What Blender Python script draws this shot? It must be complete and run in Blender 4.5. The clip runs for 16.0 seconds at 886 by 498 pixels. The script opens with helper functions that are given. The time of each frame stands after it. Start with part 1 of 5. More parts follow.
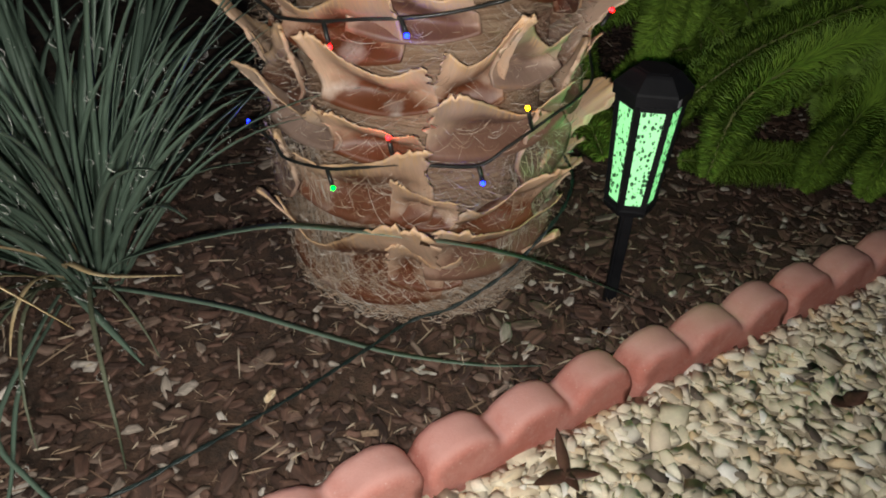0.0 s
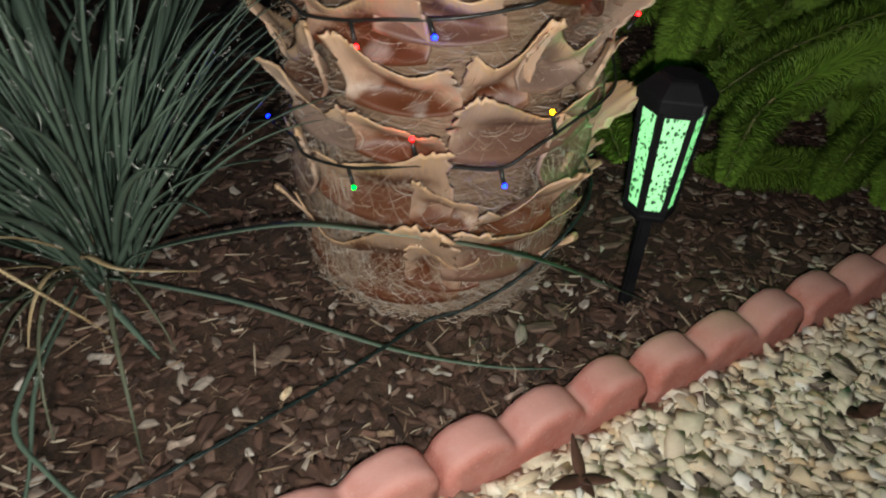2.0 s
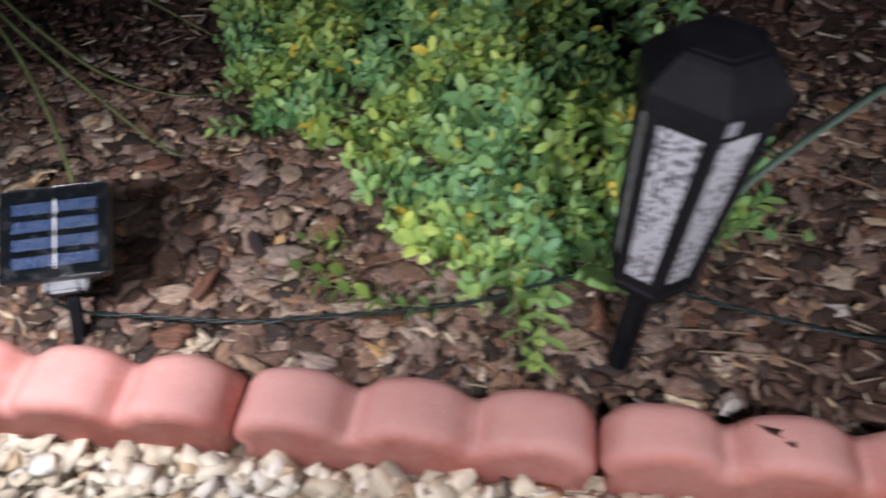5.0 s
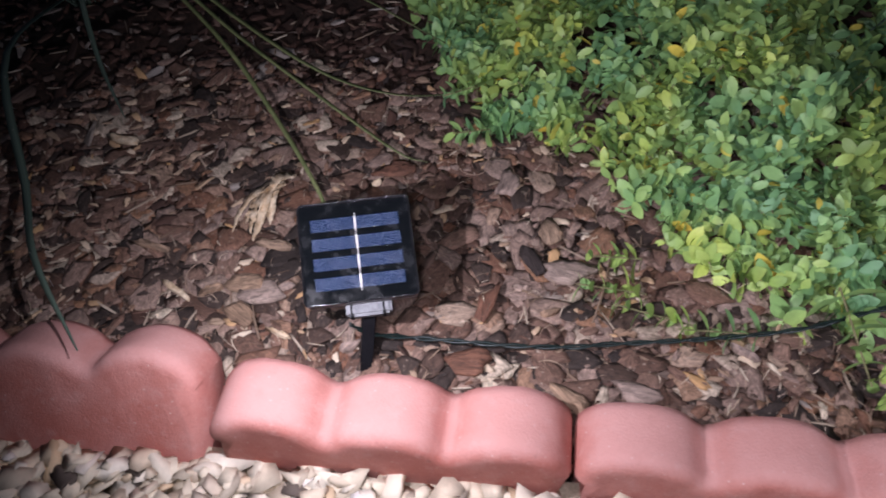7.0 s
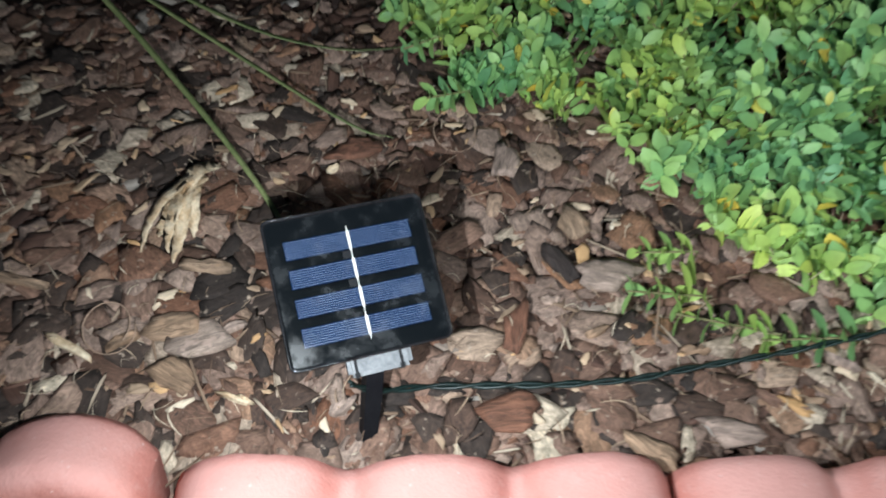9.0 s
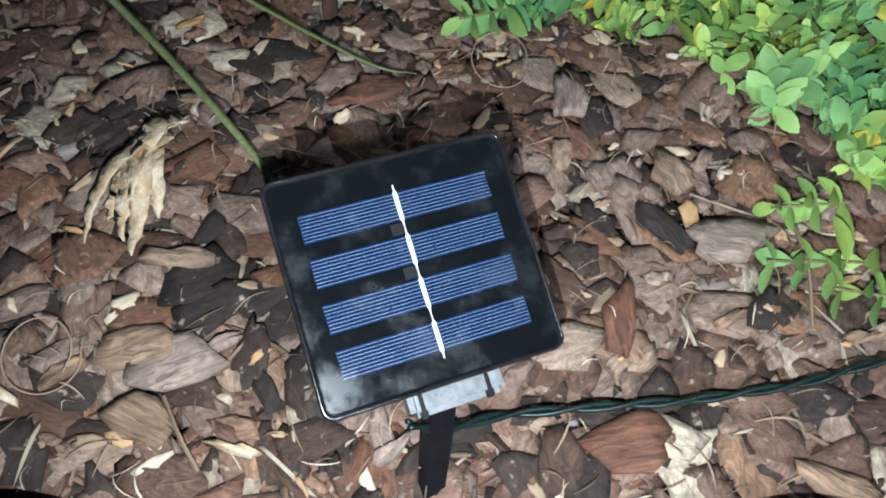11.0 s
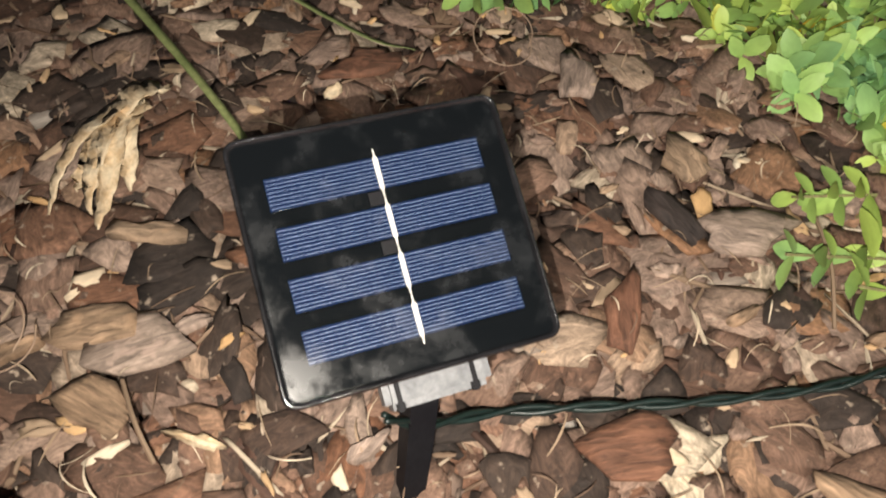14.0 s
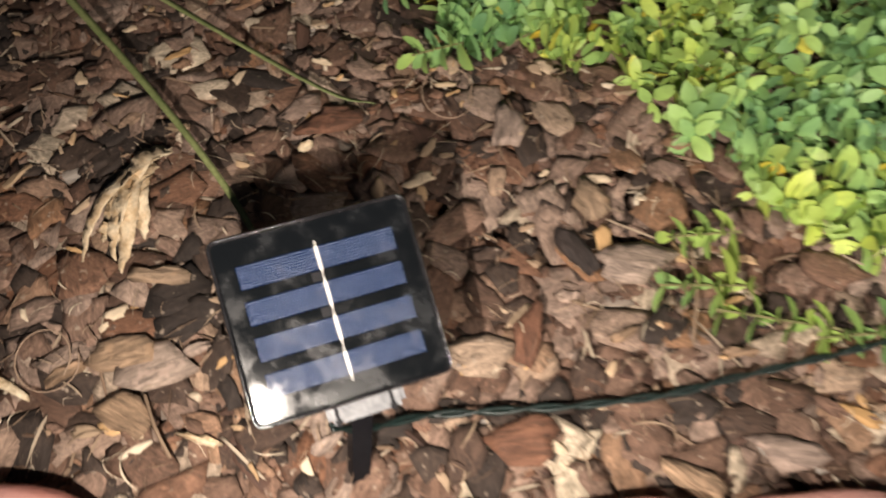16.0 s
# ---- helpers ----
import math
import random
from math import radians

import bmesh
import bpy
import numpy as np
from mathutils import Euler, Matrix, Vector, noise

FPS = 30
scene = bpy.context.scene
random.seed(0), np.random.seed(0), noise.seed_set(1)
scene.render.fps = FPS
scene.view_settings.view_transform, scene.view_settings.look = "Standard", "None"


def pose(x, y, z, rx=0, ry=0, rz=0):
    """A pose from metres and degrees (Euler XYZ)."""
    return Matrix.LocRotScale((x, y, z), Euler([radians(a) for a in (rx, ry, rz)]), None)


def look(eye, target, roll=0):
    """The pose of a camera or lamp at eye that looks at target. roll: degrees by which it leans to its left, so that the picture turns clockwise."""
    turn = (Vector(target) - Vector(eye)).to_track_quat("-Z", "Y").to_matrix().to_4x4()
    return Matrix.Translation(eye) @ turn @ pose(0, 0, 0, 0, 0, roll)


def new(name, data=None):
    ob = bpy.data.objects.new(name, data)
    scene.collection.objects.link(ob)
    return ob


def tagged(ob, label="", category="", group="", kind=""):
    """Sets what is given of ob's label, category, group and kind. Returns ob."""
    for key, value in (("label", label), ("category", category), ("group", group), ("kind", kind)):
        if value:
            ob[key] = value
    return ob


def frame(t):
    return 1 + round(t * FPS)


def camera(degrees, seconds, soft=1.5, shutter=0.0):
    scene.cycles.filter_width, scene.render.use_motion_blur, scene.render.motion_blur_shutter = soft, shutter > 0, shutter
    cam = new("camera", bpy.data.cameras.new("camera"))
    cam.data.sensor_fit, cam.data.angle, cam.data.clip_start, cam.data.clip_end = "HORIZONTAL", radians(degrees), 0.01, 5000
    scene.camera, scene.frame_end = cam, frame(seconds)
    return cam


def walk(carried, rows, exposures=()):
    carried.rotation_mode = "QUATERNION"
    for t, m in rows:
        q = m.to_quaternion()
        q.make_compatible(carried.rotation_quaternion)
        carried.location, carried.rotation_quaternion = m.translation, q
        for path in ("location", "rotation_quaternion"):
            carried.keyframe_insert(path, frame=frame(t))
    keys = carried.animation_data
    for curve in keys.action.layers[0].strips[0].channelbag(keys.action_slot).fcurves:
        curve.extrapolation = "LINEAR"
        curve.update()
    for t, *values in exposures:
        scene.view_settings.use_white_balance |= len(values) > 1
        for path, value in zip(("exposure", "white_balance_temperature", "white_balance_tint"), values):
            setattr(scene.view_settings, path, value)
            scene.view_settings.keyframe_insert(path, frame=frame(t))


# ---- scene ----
cam = camera(62.5, 16.0, soft=1.9, shutter=0.65)
METRES, EYE, TILT, LEAN, TURN = 1.6, 0.658, -35.26, -2.91, 0.0
ROWS = [
    (0.0, 0.0, 0.0, 0.0, 0.0, 0.0, -0.0),
    (0.5, -0.0028, -0.0003, 0.006, -0.49, -0.09, 0.17),
    (1.0, -0.0075, 0.0004, 0.0152, -0.87, 0.01, 0.06),
    (1.5, -0.0095, 0.0044, 0.0123, -0.79, -0.09, -0.39),
    (2.0, -0.0127, 0.0013, 0.0079, 0.18, -0.75, -1.38),
    (2.5, -0.0396, -0.0051, -0.0129, 2.44, -2.15, -2.62),
    (3.0, -0.108, -0.0259, -0.0398, 10.27, -6.09, -6.24),
    (3.5, -0.1774, -0.0525, -0.0543, 18.76, -9.22, -10.73),
    (4.0, -0.2621, -0.0835, -0.0845, 28.96, -13.85, -15.65),
    (4.5, -0.3134, -0.1036, -0.1032, 35.06, -17.03, -17.65),
    (5.0, -0.3776, -0.1339, -0.1266, 41.06, -19.74, -19.44),
    (7.5, -0.5383, -0.2195, -0.1816, 42.8, -22.04, -19.43),
    (8.0, -0.5573, -0.2144, -0.1922, 40.85, -22.74, -18.92),
    (8.5, -0.607, -0.1925, -0.2047, 35.32, -22.2, -19.65),
    (9.0, -0.6491, -0.1598, -0.2154, 30.39, -21.04, -19.63),
    (9.5, -0.6855, -0.1285, -0.2549, 28.41, -21.54, -18.36),
    (10.0, -0.7055, -0.1022, -0.256, 27.15, -22.13, -17.61),
    (12.5, -0.7118, -0.0793, -0.272, 28.02, -22.13, -18.11),
    (13.0, -0.7096, -0.0754, -0.2768, 28.17, -21.93, -18.79),
    (13.5, -0.7069, -0.0736, -0.2761, 28.31, -21.97, -19.1),
    (14.0, -0.7086, -0.0732, -0.2706, 28.51, -22.13, -18.84),
    (14.5, -0.7091, -0.069, -0.2634, 28.61, -22.16, -18.49),
    (15.0, -0.7097, -0.0724, -0.2617, 29.01, -22.53, -18.2),
    (15.5, -0.7057, -0.0848, -0.2415, 29.76, -23.64, -17.96),
    (16.0, -0.6783, -0.1057, -0.2096, 29.61, -26.49, -17.17),
]
walk(cam, [(t, pose(0, 0, EYE, TILT, LEAN, TURN) @ pose(METRES * x, METRES * y, METRES * z, 90 + pitch, roll, yaw)) for t, x, y, z, yaw, pitch, roll in ROWS],
     [(0.0, 0.0, 6500, 4), (2.0, 0.0, 6450, 2), (3.0, -0.22, 6500, 10), (3.5, -0.15, 6450, 10), (4.0, -0.02, 6150, 18), (5.0, -0.06, 5850, 15), (7.5, -0.16, 5700, 26), (8.0, -0.12, 5700, 24), (8.5, -0.04, 5750, 14), (9.0, 0.15, 5550, 0), (9.5, 0.17, 5350, 0), (10.0, 0.36, 5100, -1), (12.5, 0.33, 5950, 3), (13.5, 0.27, 6550, 7), (14.5, 0.33, 7350, 9), (16.0, 0.34, 7300, 13)])

# ---- world, torch light, exposure ----
world = bpy.data.worlds.new("night_sky")
scene.world = world
world.use_nodes = True
world.node_tree.nodes["Background"].inputs["Color"].default_value = (0.35, 0.42, 0.55, 1)
world.node_tree.nodes["Background"].inputs["Strength"].default_value = 0.035


def torch(eye, target, watts, cone=110, size=0.012):
    """The white torch that lights the bed, a small bright disc."""
    data = bpy.data.lights.new("torch", "SPOT")
    data.energy, data.color, data.shadow_soft_size = watts, (1.0, 0.945, 0.90), size
    data.spot_size, data.spot_blend = radians(cone), 1.0
    lamp = new("torch", data)
    lamp.matrix_world = look(eye, target)
    return lamp


torch((-0.008, -0.010, 0.640), (0.06, 0.84, 0.10), 29, 118, 0.008)
torch((-0.45, -0.23, 0.57), (-0.62, 0.27, 0.0), 15, 118)
torch((-0.87, -0.45, 0.56), (-1.03, -0.03, 0.0), 6.6, 116)
torch((-1.110, -0.378, 0.314), (-1.205, -0.13, 0.0), 7.2, 150, 0.0015)


# ---- building helpers ----
def tri_mesh(name, V, T, uv=None, smooth=False):
    V, T = np.asarray(V, dtype=np.float64), np.asarray(T, dtype=np.int32)
    me = bpy.data.meshes.new(name)
    me.vertices.add(len(V))
    me.vertices.foreach_set("co", V.ravel())
    me.loops.add(3 * len(T))
    me.loops.foreach_set("vertex_index", T.ravel())
    me.polygons.add(len(T))
    me.polygons.foreach_set("loop_start", np.arange(len(T), dtype=np.int32) * 3)
    if uv is not None:
        layer = me.uv_layers.new(name="grain")
        layer.data.foreach_set("uv", np.asarray(uv, dtype=np.float64)[T.ravel()].ravel())
    me.update(calc_edges=True)
    me.validate()
    if smooth:
        me.polygons.foreach_set("use_smooth", np.ones(len(me.polygons), dtype=bool))
    return me


def place(name, me, material, parent=None, label="", kind=""):
    ob = new(name, me)
    if not me.materials:
        me.materials.append(material)
    ob.parent = parent
    return tagged(ob, label, kind=kind)


def part(name, bm, material, parent=None, label="", smooth=False):
    """One bmesh as one mesh object under its thing."""
    me = bpy.data.meshes.new(name)
    bm.normal_update()
    bm.to_mesh(me)
    bm.free()
    if smooth:
        me.polygons.foreach_set("use_smooth", np.ones(len(me.polygons), dtype=bool))
    return place(name, me, material, parent, label)


def thing(name, m, label, category, group="", kind=""):
    ob = new(name)
    ob.empty_display_size = 0.02
    ob.matrix_basis = m
    return tagged(ob, label, category, group, kind)


def box(bm, sx, sy, sz, m=Matrix(), bevel=0.0):
    got = bmesh.ops.create_cube(bm, size=1, matrix=m @ Matrix.Diagonal((sx, sy, sz, 1)))
    if bevel:
        edges = list({e for v in got["verts"] for e in v.link_edges})
        bmesh.ops.bevel(bm, geom=edges, offset=bevel, segments=2, affect="EDGES")
    return bm


def loft(bm, rings, close=True, caps=True):
    """Joins rings of points (equal counts) to a skin."""
    made = [[bm.verts.new(p) for p in ring] for ring in rings]
    n = len(made[0])
    for a, b in zip(made, made[1:]):
        for i in range(n if close else n - 1):
            bm.faces.new((a[i], a[(i + 1) % n], b[(i + 1) % n], b[i]))
    if caps:
        bm.faces.new(made[0][::-1])
        bm.faces.new(made[-1])
    return bm


def smooth_path(points, per=8):
    """A Catmull-Rom line through points."""
    P = [Vector(p) for p in points]
    P = [2 * P[0] - P[1]] + P + [2 * P[-1] - P[-2]]
    out = []
    for i in range(1, len(P) - 2):
        for k in range(per):
            t = k / per
            a, b, c, d = P[i - 1], P[i], P[i + 1], P[i + 2]
            out.append(0.5 * (2 * b + (c - a) * t + (2 * a - 5 * b + 4 * c - d) * t * t + (3 * b - a - 3 * c + d) * t ** 3))
    return out + [P[-2].copy()]


def tube(bm, path, radius, sides=6, taper=None):
    """A round rope of one radius, or of taper(0..1) times it, along a path."""
    rings, up = [], Vector((0.013, 0.02, 1))
    for i, p in enumerate(path):
        d = (path[min(i + 1, len(path) - 1)] - path[max(i - 1, 0)]).normalized()
        side = d.cross(up)
        if side.length < 0.05:
            side = d.cross(Vector((1, 0, 0)))
        side.normalize()
        over = side.cross(d)
        r = radius * (taper(i / (len(path) - 1)) if taper else 1)
        rings.append([p + r * (math.cos(a) * side + math.sin(a) * over) for a in (2 * math.pi * k / sides for k in range(sides))])
    return loft(bm, rings)


# ---- materials ----
def start(name, rough=0.6, metal=0.0):
    m = bpy.data.materials.new(name)
    m.use_nodes = True
    b = m.node_tree.nodes["Principled BSDF"]
    b.inputs["Roughness"].default_value, b.inputs["Metallic"].default_value = rough, metal
    return m, m.node_tree, b


def node(nt, kind, inputs=(), **settings):
    n = nt.nodes.new(kind)
    for key, value in settings.items():
        setattr(n, key, value)
    for key, value in dict(inputs).items():
        if isinstance(value, bpy.types.NodeSocket):
            nt.links.new(value, n.inputs[key])
        else:
            n.inputs[key].default_value = value
    return n


def ramp(nt, fac, stops, mode="LINEAR"):
    n = nt.nodes.new("ShaderNodeValToRGB")
    n.color_ramp.interpolation = mode
    el = n.color_ramp.elements
    while len(el) < len(stops):
        el.new(0.5)
    for e, (p, c) in zip(el, stops):
        e.position, e.color = p, (*c, 1)
    nt.links.new(fac, n.inputs[0])
    return n.outputs[0]


def mixed(nt, fac, a, b, blend="MIX"):
    n = nt.nodes.new("ShaderNodeMix")
    n.data_type, n.blend_type = "RGBA", blend
    for i, v in ((0, fac), (6, a), (7, b)):
        if isinstance(v, bpy.types.NodeSocket):
            nt.links.new(v, n.inputs[i])
        else:
            n.inputs[i].default_value = v if i == 0 else (*v, 1)
    return n.outputs[2]


def bumped(nt, b, height, strength=0.4, distance=0.002):
    n = node(nt, "ShaderNodeBump", {"Strength": strength, "Distance": distance, "Height": height})
    nt.links.new(n.outputs[0], b.inputs["Normal"])


def pieces(name, stops, single=False, grain=(60, 8), streak=0.5, rough=0.8, gap=0.0015, spots=None, coord="UV", patch=None, warp=0.0):
    """A surface of many pieces that differ from one another, with grain along each piece."""
    m, nt, b = start(name, rough)
    if single:
        rnd = node(nt, "ShaderNodeObjectInfo").outputs["Random"]
    else:
        rnd = node(nt, "ShaderNodeNewGeometry").outputs["Random Per Island"]
    base = ramp(nt, rnd, stops)
    tc = node(nt, "ShaderNodeTexCoord").outputs[coord]
    mp = node(nt, "ShaderNodeMapping", {"Vector": tc, "Scale": (grain[1], grain[0], grain[1])}).outputs[0]
    nz = node(nt, "ShaderNodeTexNoise", {"Vector": mp, "W": rnd, "Scale": 1.0, "Detail": 6.0, "Roughness": 0.7, "Distortion": warp}, noise_dimensions="4D").outputs["Fac"]
    big = node(nt, "ShaderNodeTexNoise", {"Vector": tc, "W": rnd, "Scale": grain[1] * 3.0, "Detail": 3.0}, noise_dimensions="4D").outputs["Fac"]
    lo = ramp(nt, nz, [(0.30, (1 - streak * 0.8,) * 3), (0.52, (1.0,) * 3), (0.70, (1 + streak * 0.9,) * 3)])
    col = mixed(nt, 1.0, base, lo, "MULTIPLY")
    if patch:
        wide = node(nt, "ShaderNodeTexNoise", {"Vector": node(nt, "ShaderNodeNewGeometry").outputs["Position"], "Scale": 9.0, "Detail": 2.0}).outputs["Fac"]
        col = mixed(nt, 1.0, col, ramp(nt, wide, [(0.38, patch[0]), (0.62, patch[1])]), "MULTIPLY")
    if spots:
        col = mixed(nt, ramp(nt, big, [(spots[0], (0, 0, 0)), (spots[0] + 0.1, (1, 1, 1))]), col, spots[1])
    nt.links.new(col, b.inputs["Base Color"])
    bumped(nt, b, nz, 0.6, gap)
    return m


def speckled(name, a, c, scale=30, rough=0.8, bump=0.3, distance=0.001, fine=400, spec=0.5):
    """Two colours in soft patches, with a fine grain."""
    m, nt, b = start(name, rough)
    b.inputs["Specular IOR Level"].default_value = spec
    tc = node(nt, "ShaderNodeTexCoord").outputs["Object"]
    n1 = node(nt, "ShaderNodeTexNoise", {"Vector": tc, "Scale": scale, "Detail": 5.0, "Roughness": 0.6}).outputs["Fac"]
    n2 = node(nt, "ShaderNodeTexNoise", {"Vector": tc, "Scale": fine, "Detail": 3.0}).outputs["Fac"]
    col = mixed(nt, ramp(nt, n1, [(0.35, (0, 0, 0)), (0.65, (1, 1, 1))]), a, c)
    col = mixed(nt, 1.0, col, ramp(nt, n2, [(0.3, (0.8,) * 3), (0.7, (1.15,) * 3)]), "MULTIPLY")
    nt.links.new(col, b.inputs["Base Color"])
    bumped(nt, b, n2, bump, distance)
    return m


def combed(name, a, c):
    """Matted fibre combed round the trunk."""
    m, nt, b = start(name, 0.9)
    tc = node(nt, "ShaderNodeTexCoord").outputs["Object"]
    mp = node(nt, "ShaderNodeMapping", {"Vector": tc, "Scale": (14.0, 14.0, 210.0), "Rotation": (0.18, 0.12, 0.0)}).outputs[0]
    n1 = node(nt, "ShaderNodeTexNoise", {"Vector": mp, "Scale": 1.0, "Detail": 6.0, "Roughness": 0.7, "Distortion": 1.2}).outputs["Fac"]
    nt.links.new(mixed(nt, ramp(nt, n1, [(0.32, (0, 0, 0)), (0.68, (1, 1, 1))]), a, c), b.inputs["Base Color"])
    bumped(nt, b, n1, 0.9, 0.004)
    return m


def concrete(name, a, c):
    """Pink cast concrete: pale bloom and redder patches, pores, a few dirty stains."""
    m, nt, b = start(name, 0.85)
    b.inputs["Specular IOR Level"].default_value = 0.3
    tc = node(nt, "ShaderNodeNewGeometry").outputs["Position"]
    n1 = node(nt, "ShaderNodeTexNoise", {"Vector": tc, "Scale": 14.0, "Detail": 6.0, "Roughness": 0.6}).outputs["Fac"]
    n2 = node(nt, "ShaderNodeTexNoise", {"Vector": tc, "Scale": 480.0, "Detail": 3.0}).outputs["Fac"]
    n3 = node(nt, "ShaderNodeTexNoise", {"Vector": tc, "Scale": 38.0, "Detail": 5.0, "Roughness": 0.7, "Distortion": 0.6}).outputs["Fac"]
    n4 = node(nt, "ShaderNodeTexVoronoi", {"Vector": tc, "Scale": 90.0}).outputs["Distance"]
    col = mixed(nt, ramp(nt, n1, [(0.36, (0, 0, 0)), (0.62, (1, 1, 1))]), a, c)
    col = mixed(nt, 1.0, col, ramp(nt, n2, [(0.3, (0.93,) * 3), (0.7, (1.05,) * 3)]), "MULTIPLY")
    n5 = node(nt, "ShaderNodeTexNoise", {"Vector": tc, "Scale": 62.0, "Detail": 8.0, "Roughness": 0.75}).outputs["Fac"]
    col = mixed(nt, ramp(nt, n5, [(0.52, (0, 0, 0)), (0.72, (0.55,) * 3)]), col, (0.60, 0.36, 0.32))
    col = mixed(nt, ramp(nt, n5, [(0.30, (0.45,) * 3), (0.44, (0, 0, 0))]), col, (0.36, 0.115, 0.085))
    col = mixed(nt, ramp(nt, n3, [(0.66, (0, 0, 0)), (0.74, (0.6,) * 3)]), col, (0.20, 0.085, 0.06))
    col = mixed(nt, ramp(nt, n4, [(0.05, (0.6,) * 3), (0.10, (0, 0, 0))]), col, (0.66, 0.52, 0.46))
    # a paler tone mixed in towards the faces that point up, uneven with n1
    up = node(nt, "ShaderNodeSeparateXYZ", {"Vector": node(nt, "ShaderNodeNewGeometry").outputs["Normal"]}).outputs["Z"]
    paling = node(nt, "ShaderNodeMath", {0: n1, 1: 0.7, 2: up}, operation="MULTIPLY_ADD").outputs[0]
    col = mixed(nt, ramp(nt, node(nt, "ShaderNodeMath", {0: paling, 1: 0.5}, operation="MULTIPLY").outputs[0], [(0.38, (0, 0, 0)), (0.62, (0.6,) * 3)]), col, (0.56, 0.32, 0.29))
    nt.links.new(col, b.inputs["Base Color"])
    bumped(nt, b, mixed(nt, 0.5, n2, mixed(nt, 0.5, n3, n5)), 0.55, 0.0022)
    return m


BARK = [(0.0, (0.030, 0.021, 0.017)), (0.14, (0.055, 0.036, 0.027)), (0.28, (0.115, 0.062, 0.041)), (0.42, (0.185, 0.108, 0.075)), (0.54, (0.27, 0.190, 0.150)),
        (0.66, (0.175, 0.080, 0.044)), (0.78, (0.34, 0.250, 0.20)), (0.88, (0.26, 0.135, 0.072)), (0.95, (0.40, 0.31, 0.235)), (1.0, (0.60, 0.50, 0.37))]
LITTER = [(0.0, (0.038, 0.021, 0.016)), (0.35, (0.075, 0.038, 0.026)), (0.64, (0.110, 0.058, 0.041)), (0.88, (0.155, 0.105, 0.08)), (0.95, (0.28, 0.23, 0.19)), (1.0, (0.50, 0.45, 0.40))]
STONE = [(0.0, (0.08, 0.06, 0.048)), (0.025, (0.12, 0.095, 0.075)), (0.04, (0.42, 0.36, 0.28)), (0.15, (0.60, 0.51, 0.38)), (0.5, (0.71, 0.63, 0.48)), (0.75, (0.78, 0.72, 0.60)), (0.9, (0.62, 0.46, 0.28)), (1.0, (0.78, 0.75, 0.70))]
m_bark = pieces("bark", BARK, grain=(110, 55), streak=0.85, gap=0.003, warp=3.2, spots=(0.63, (0.44, 0.35, 0.27)))
m_litter = pieces("bark_litter", LITTER, grain=(150, 25), streak=0.8, gap=0.002, spots=(0.70, (0.22, 0.17, 0.14)))
m_bark_one = pieces("bark_chip", BARK, single=True, grain=(110, 55), streak=0.85, gap=0.003, warp=3.2, spots=(0.63, (0.44, 0.35, 0.27)))
m_splinter = pieces("splinters", [(0.0, (0.12, 0.07, 0.045)), (0.6, (0.26, 0.18, 0.12)), (1.0, (0.55, 0.47, 0.36))], grain=(70, 9), streak=0.3)
m_bits = pieces("pale_wood_bits", [(0.0, (0.30, 0.20, 0.13)), (0.4, (0.46, 0.34, 0.23)), (0.7, (0.52, 0.30, 0.12)), (1.0, (0.70, 0.60, 0.46))], grain=(120, 40), streak=0.4, gap=0.001)
m_stone = pieces("gravel_stone", STONE, grain=(50, 40), streak=0.25, rough=0.85, gap=0.0008)
m_stone_one = pieces("gravel_pebble", STONE, single=True, grain=(50, 40), streak=0.25, rough=0.85, gap=0.0008)
m_soil = speckled("mulch_soil", (0.030, 0.018, 0.012), (0.085, 0.046, 0.030), 45, 0.95, 0.8, 0.004, 260)
m_dust = speckled("gravel_dust", (0.30, 0.25, 0.18), (0.50, 0.42, 0.31), 60, 0.95, 0.8, 0.003, 300)
m_earth = speckled("dark_earth", (0.020, 0.014, 0.010), (0.045, 0.032, 0.022), 6, 0.95, 0.5, 0.01, 90)
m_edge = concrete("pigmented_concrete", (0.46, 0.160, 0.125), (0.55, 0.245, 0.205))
m_black = speckled("black_plastic", (0.006, 0.006, 0.008), (0.011, 0.011, 0.013), 30, 0.6, 0.08, 0.0004, 500, 0.15)
m_cable = speckled("dark_green_cable", (0.006, 0.014, 0.013), (0.011, 0.024, 0.022), 60, 0.4, 0.05, 0.0003, 300)
m_cable_black = speckled("black_cable", (0.010, 0.011, 0.011), (0.018, 0.020, 0.019), 60, 0.4, 0.05, 0.0003, 300)
m_fibre = combed("palm_fibre", (0.17, 0.085, 0.045), (0.46, 0.32, 0.22))
m_yucca = pieces("yucca_leaf", [(0.0, (0.075, 0.125, 0.085)), (0.55, (0.115, 0.170, 0.125)), (0.8, (0.170, 0.225, 0.185)), (1.0, (0.20, 0.25, 0.12))], grain=(900, 4), streak=0.6, rough=0.45, gap=0.0003, coord="UV")
m_olive = speckled("olive_leaf", (0.15, 0.19, 0.07), (0.26, 0.29, 0.12), 30, 0.55, 0.2, 0.0004, 300)
m_drab = speckled("drab_leaf", (0.075, 0.090, 0.055), (0.13, 0.135, 0.085), 30, 0.6, 0.2, 0.0004, 300)
m_dry = speckled("dry_leaf", (0.42, 0.30, 0.15), (0.58, 0.46, 0.28), 40, 0.75, 0.4, 0.0008, 300)
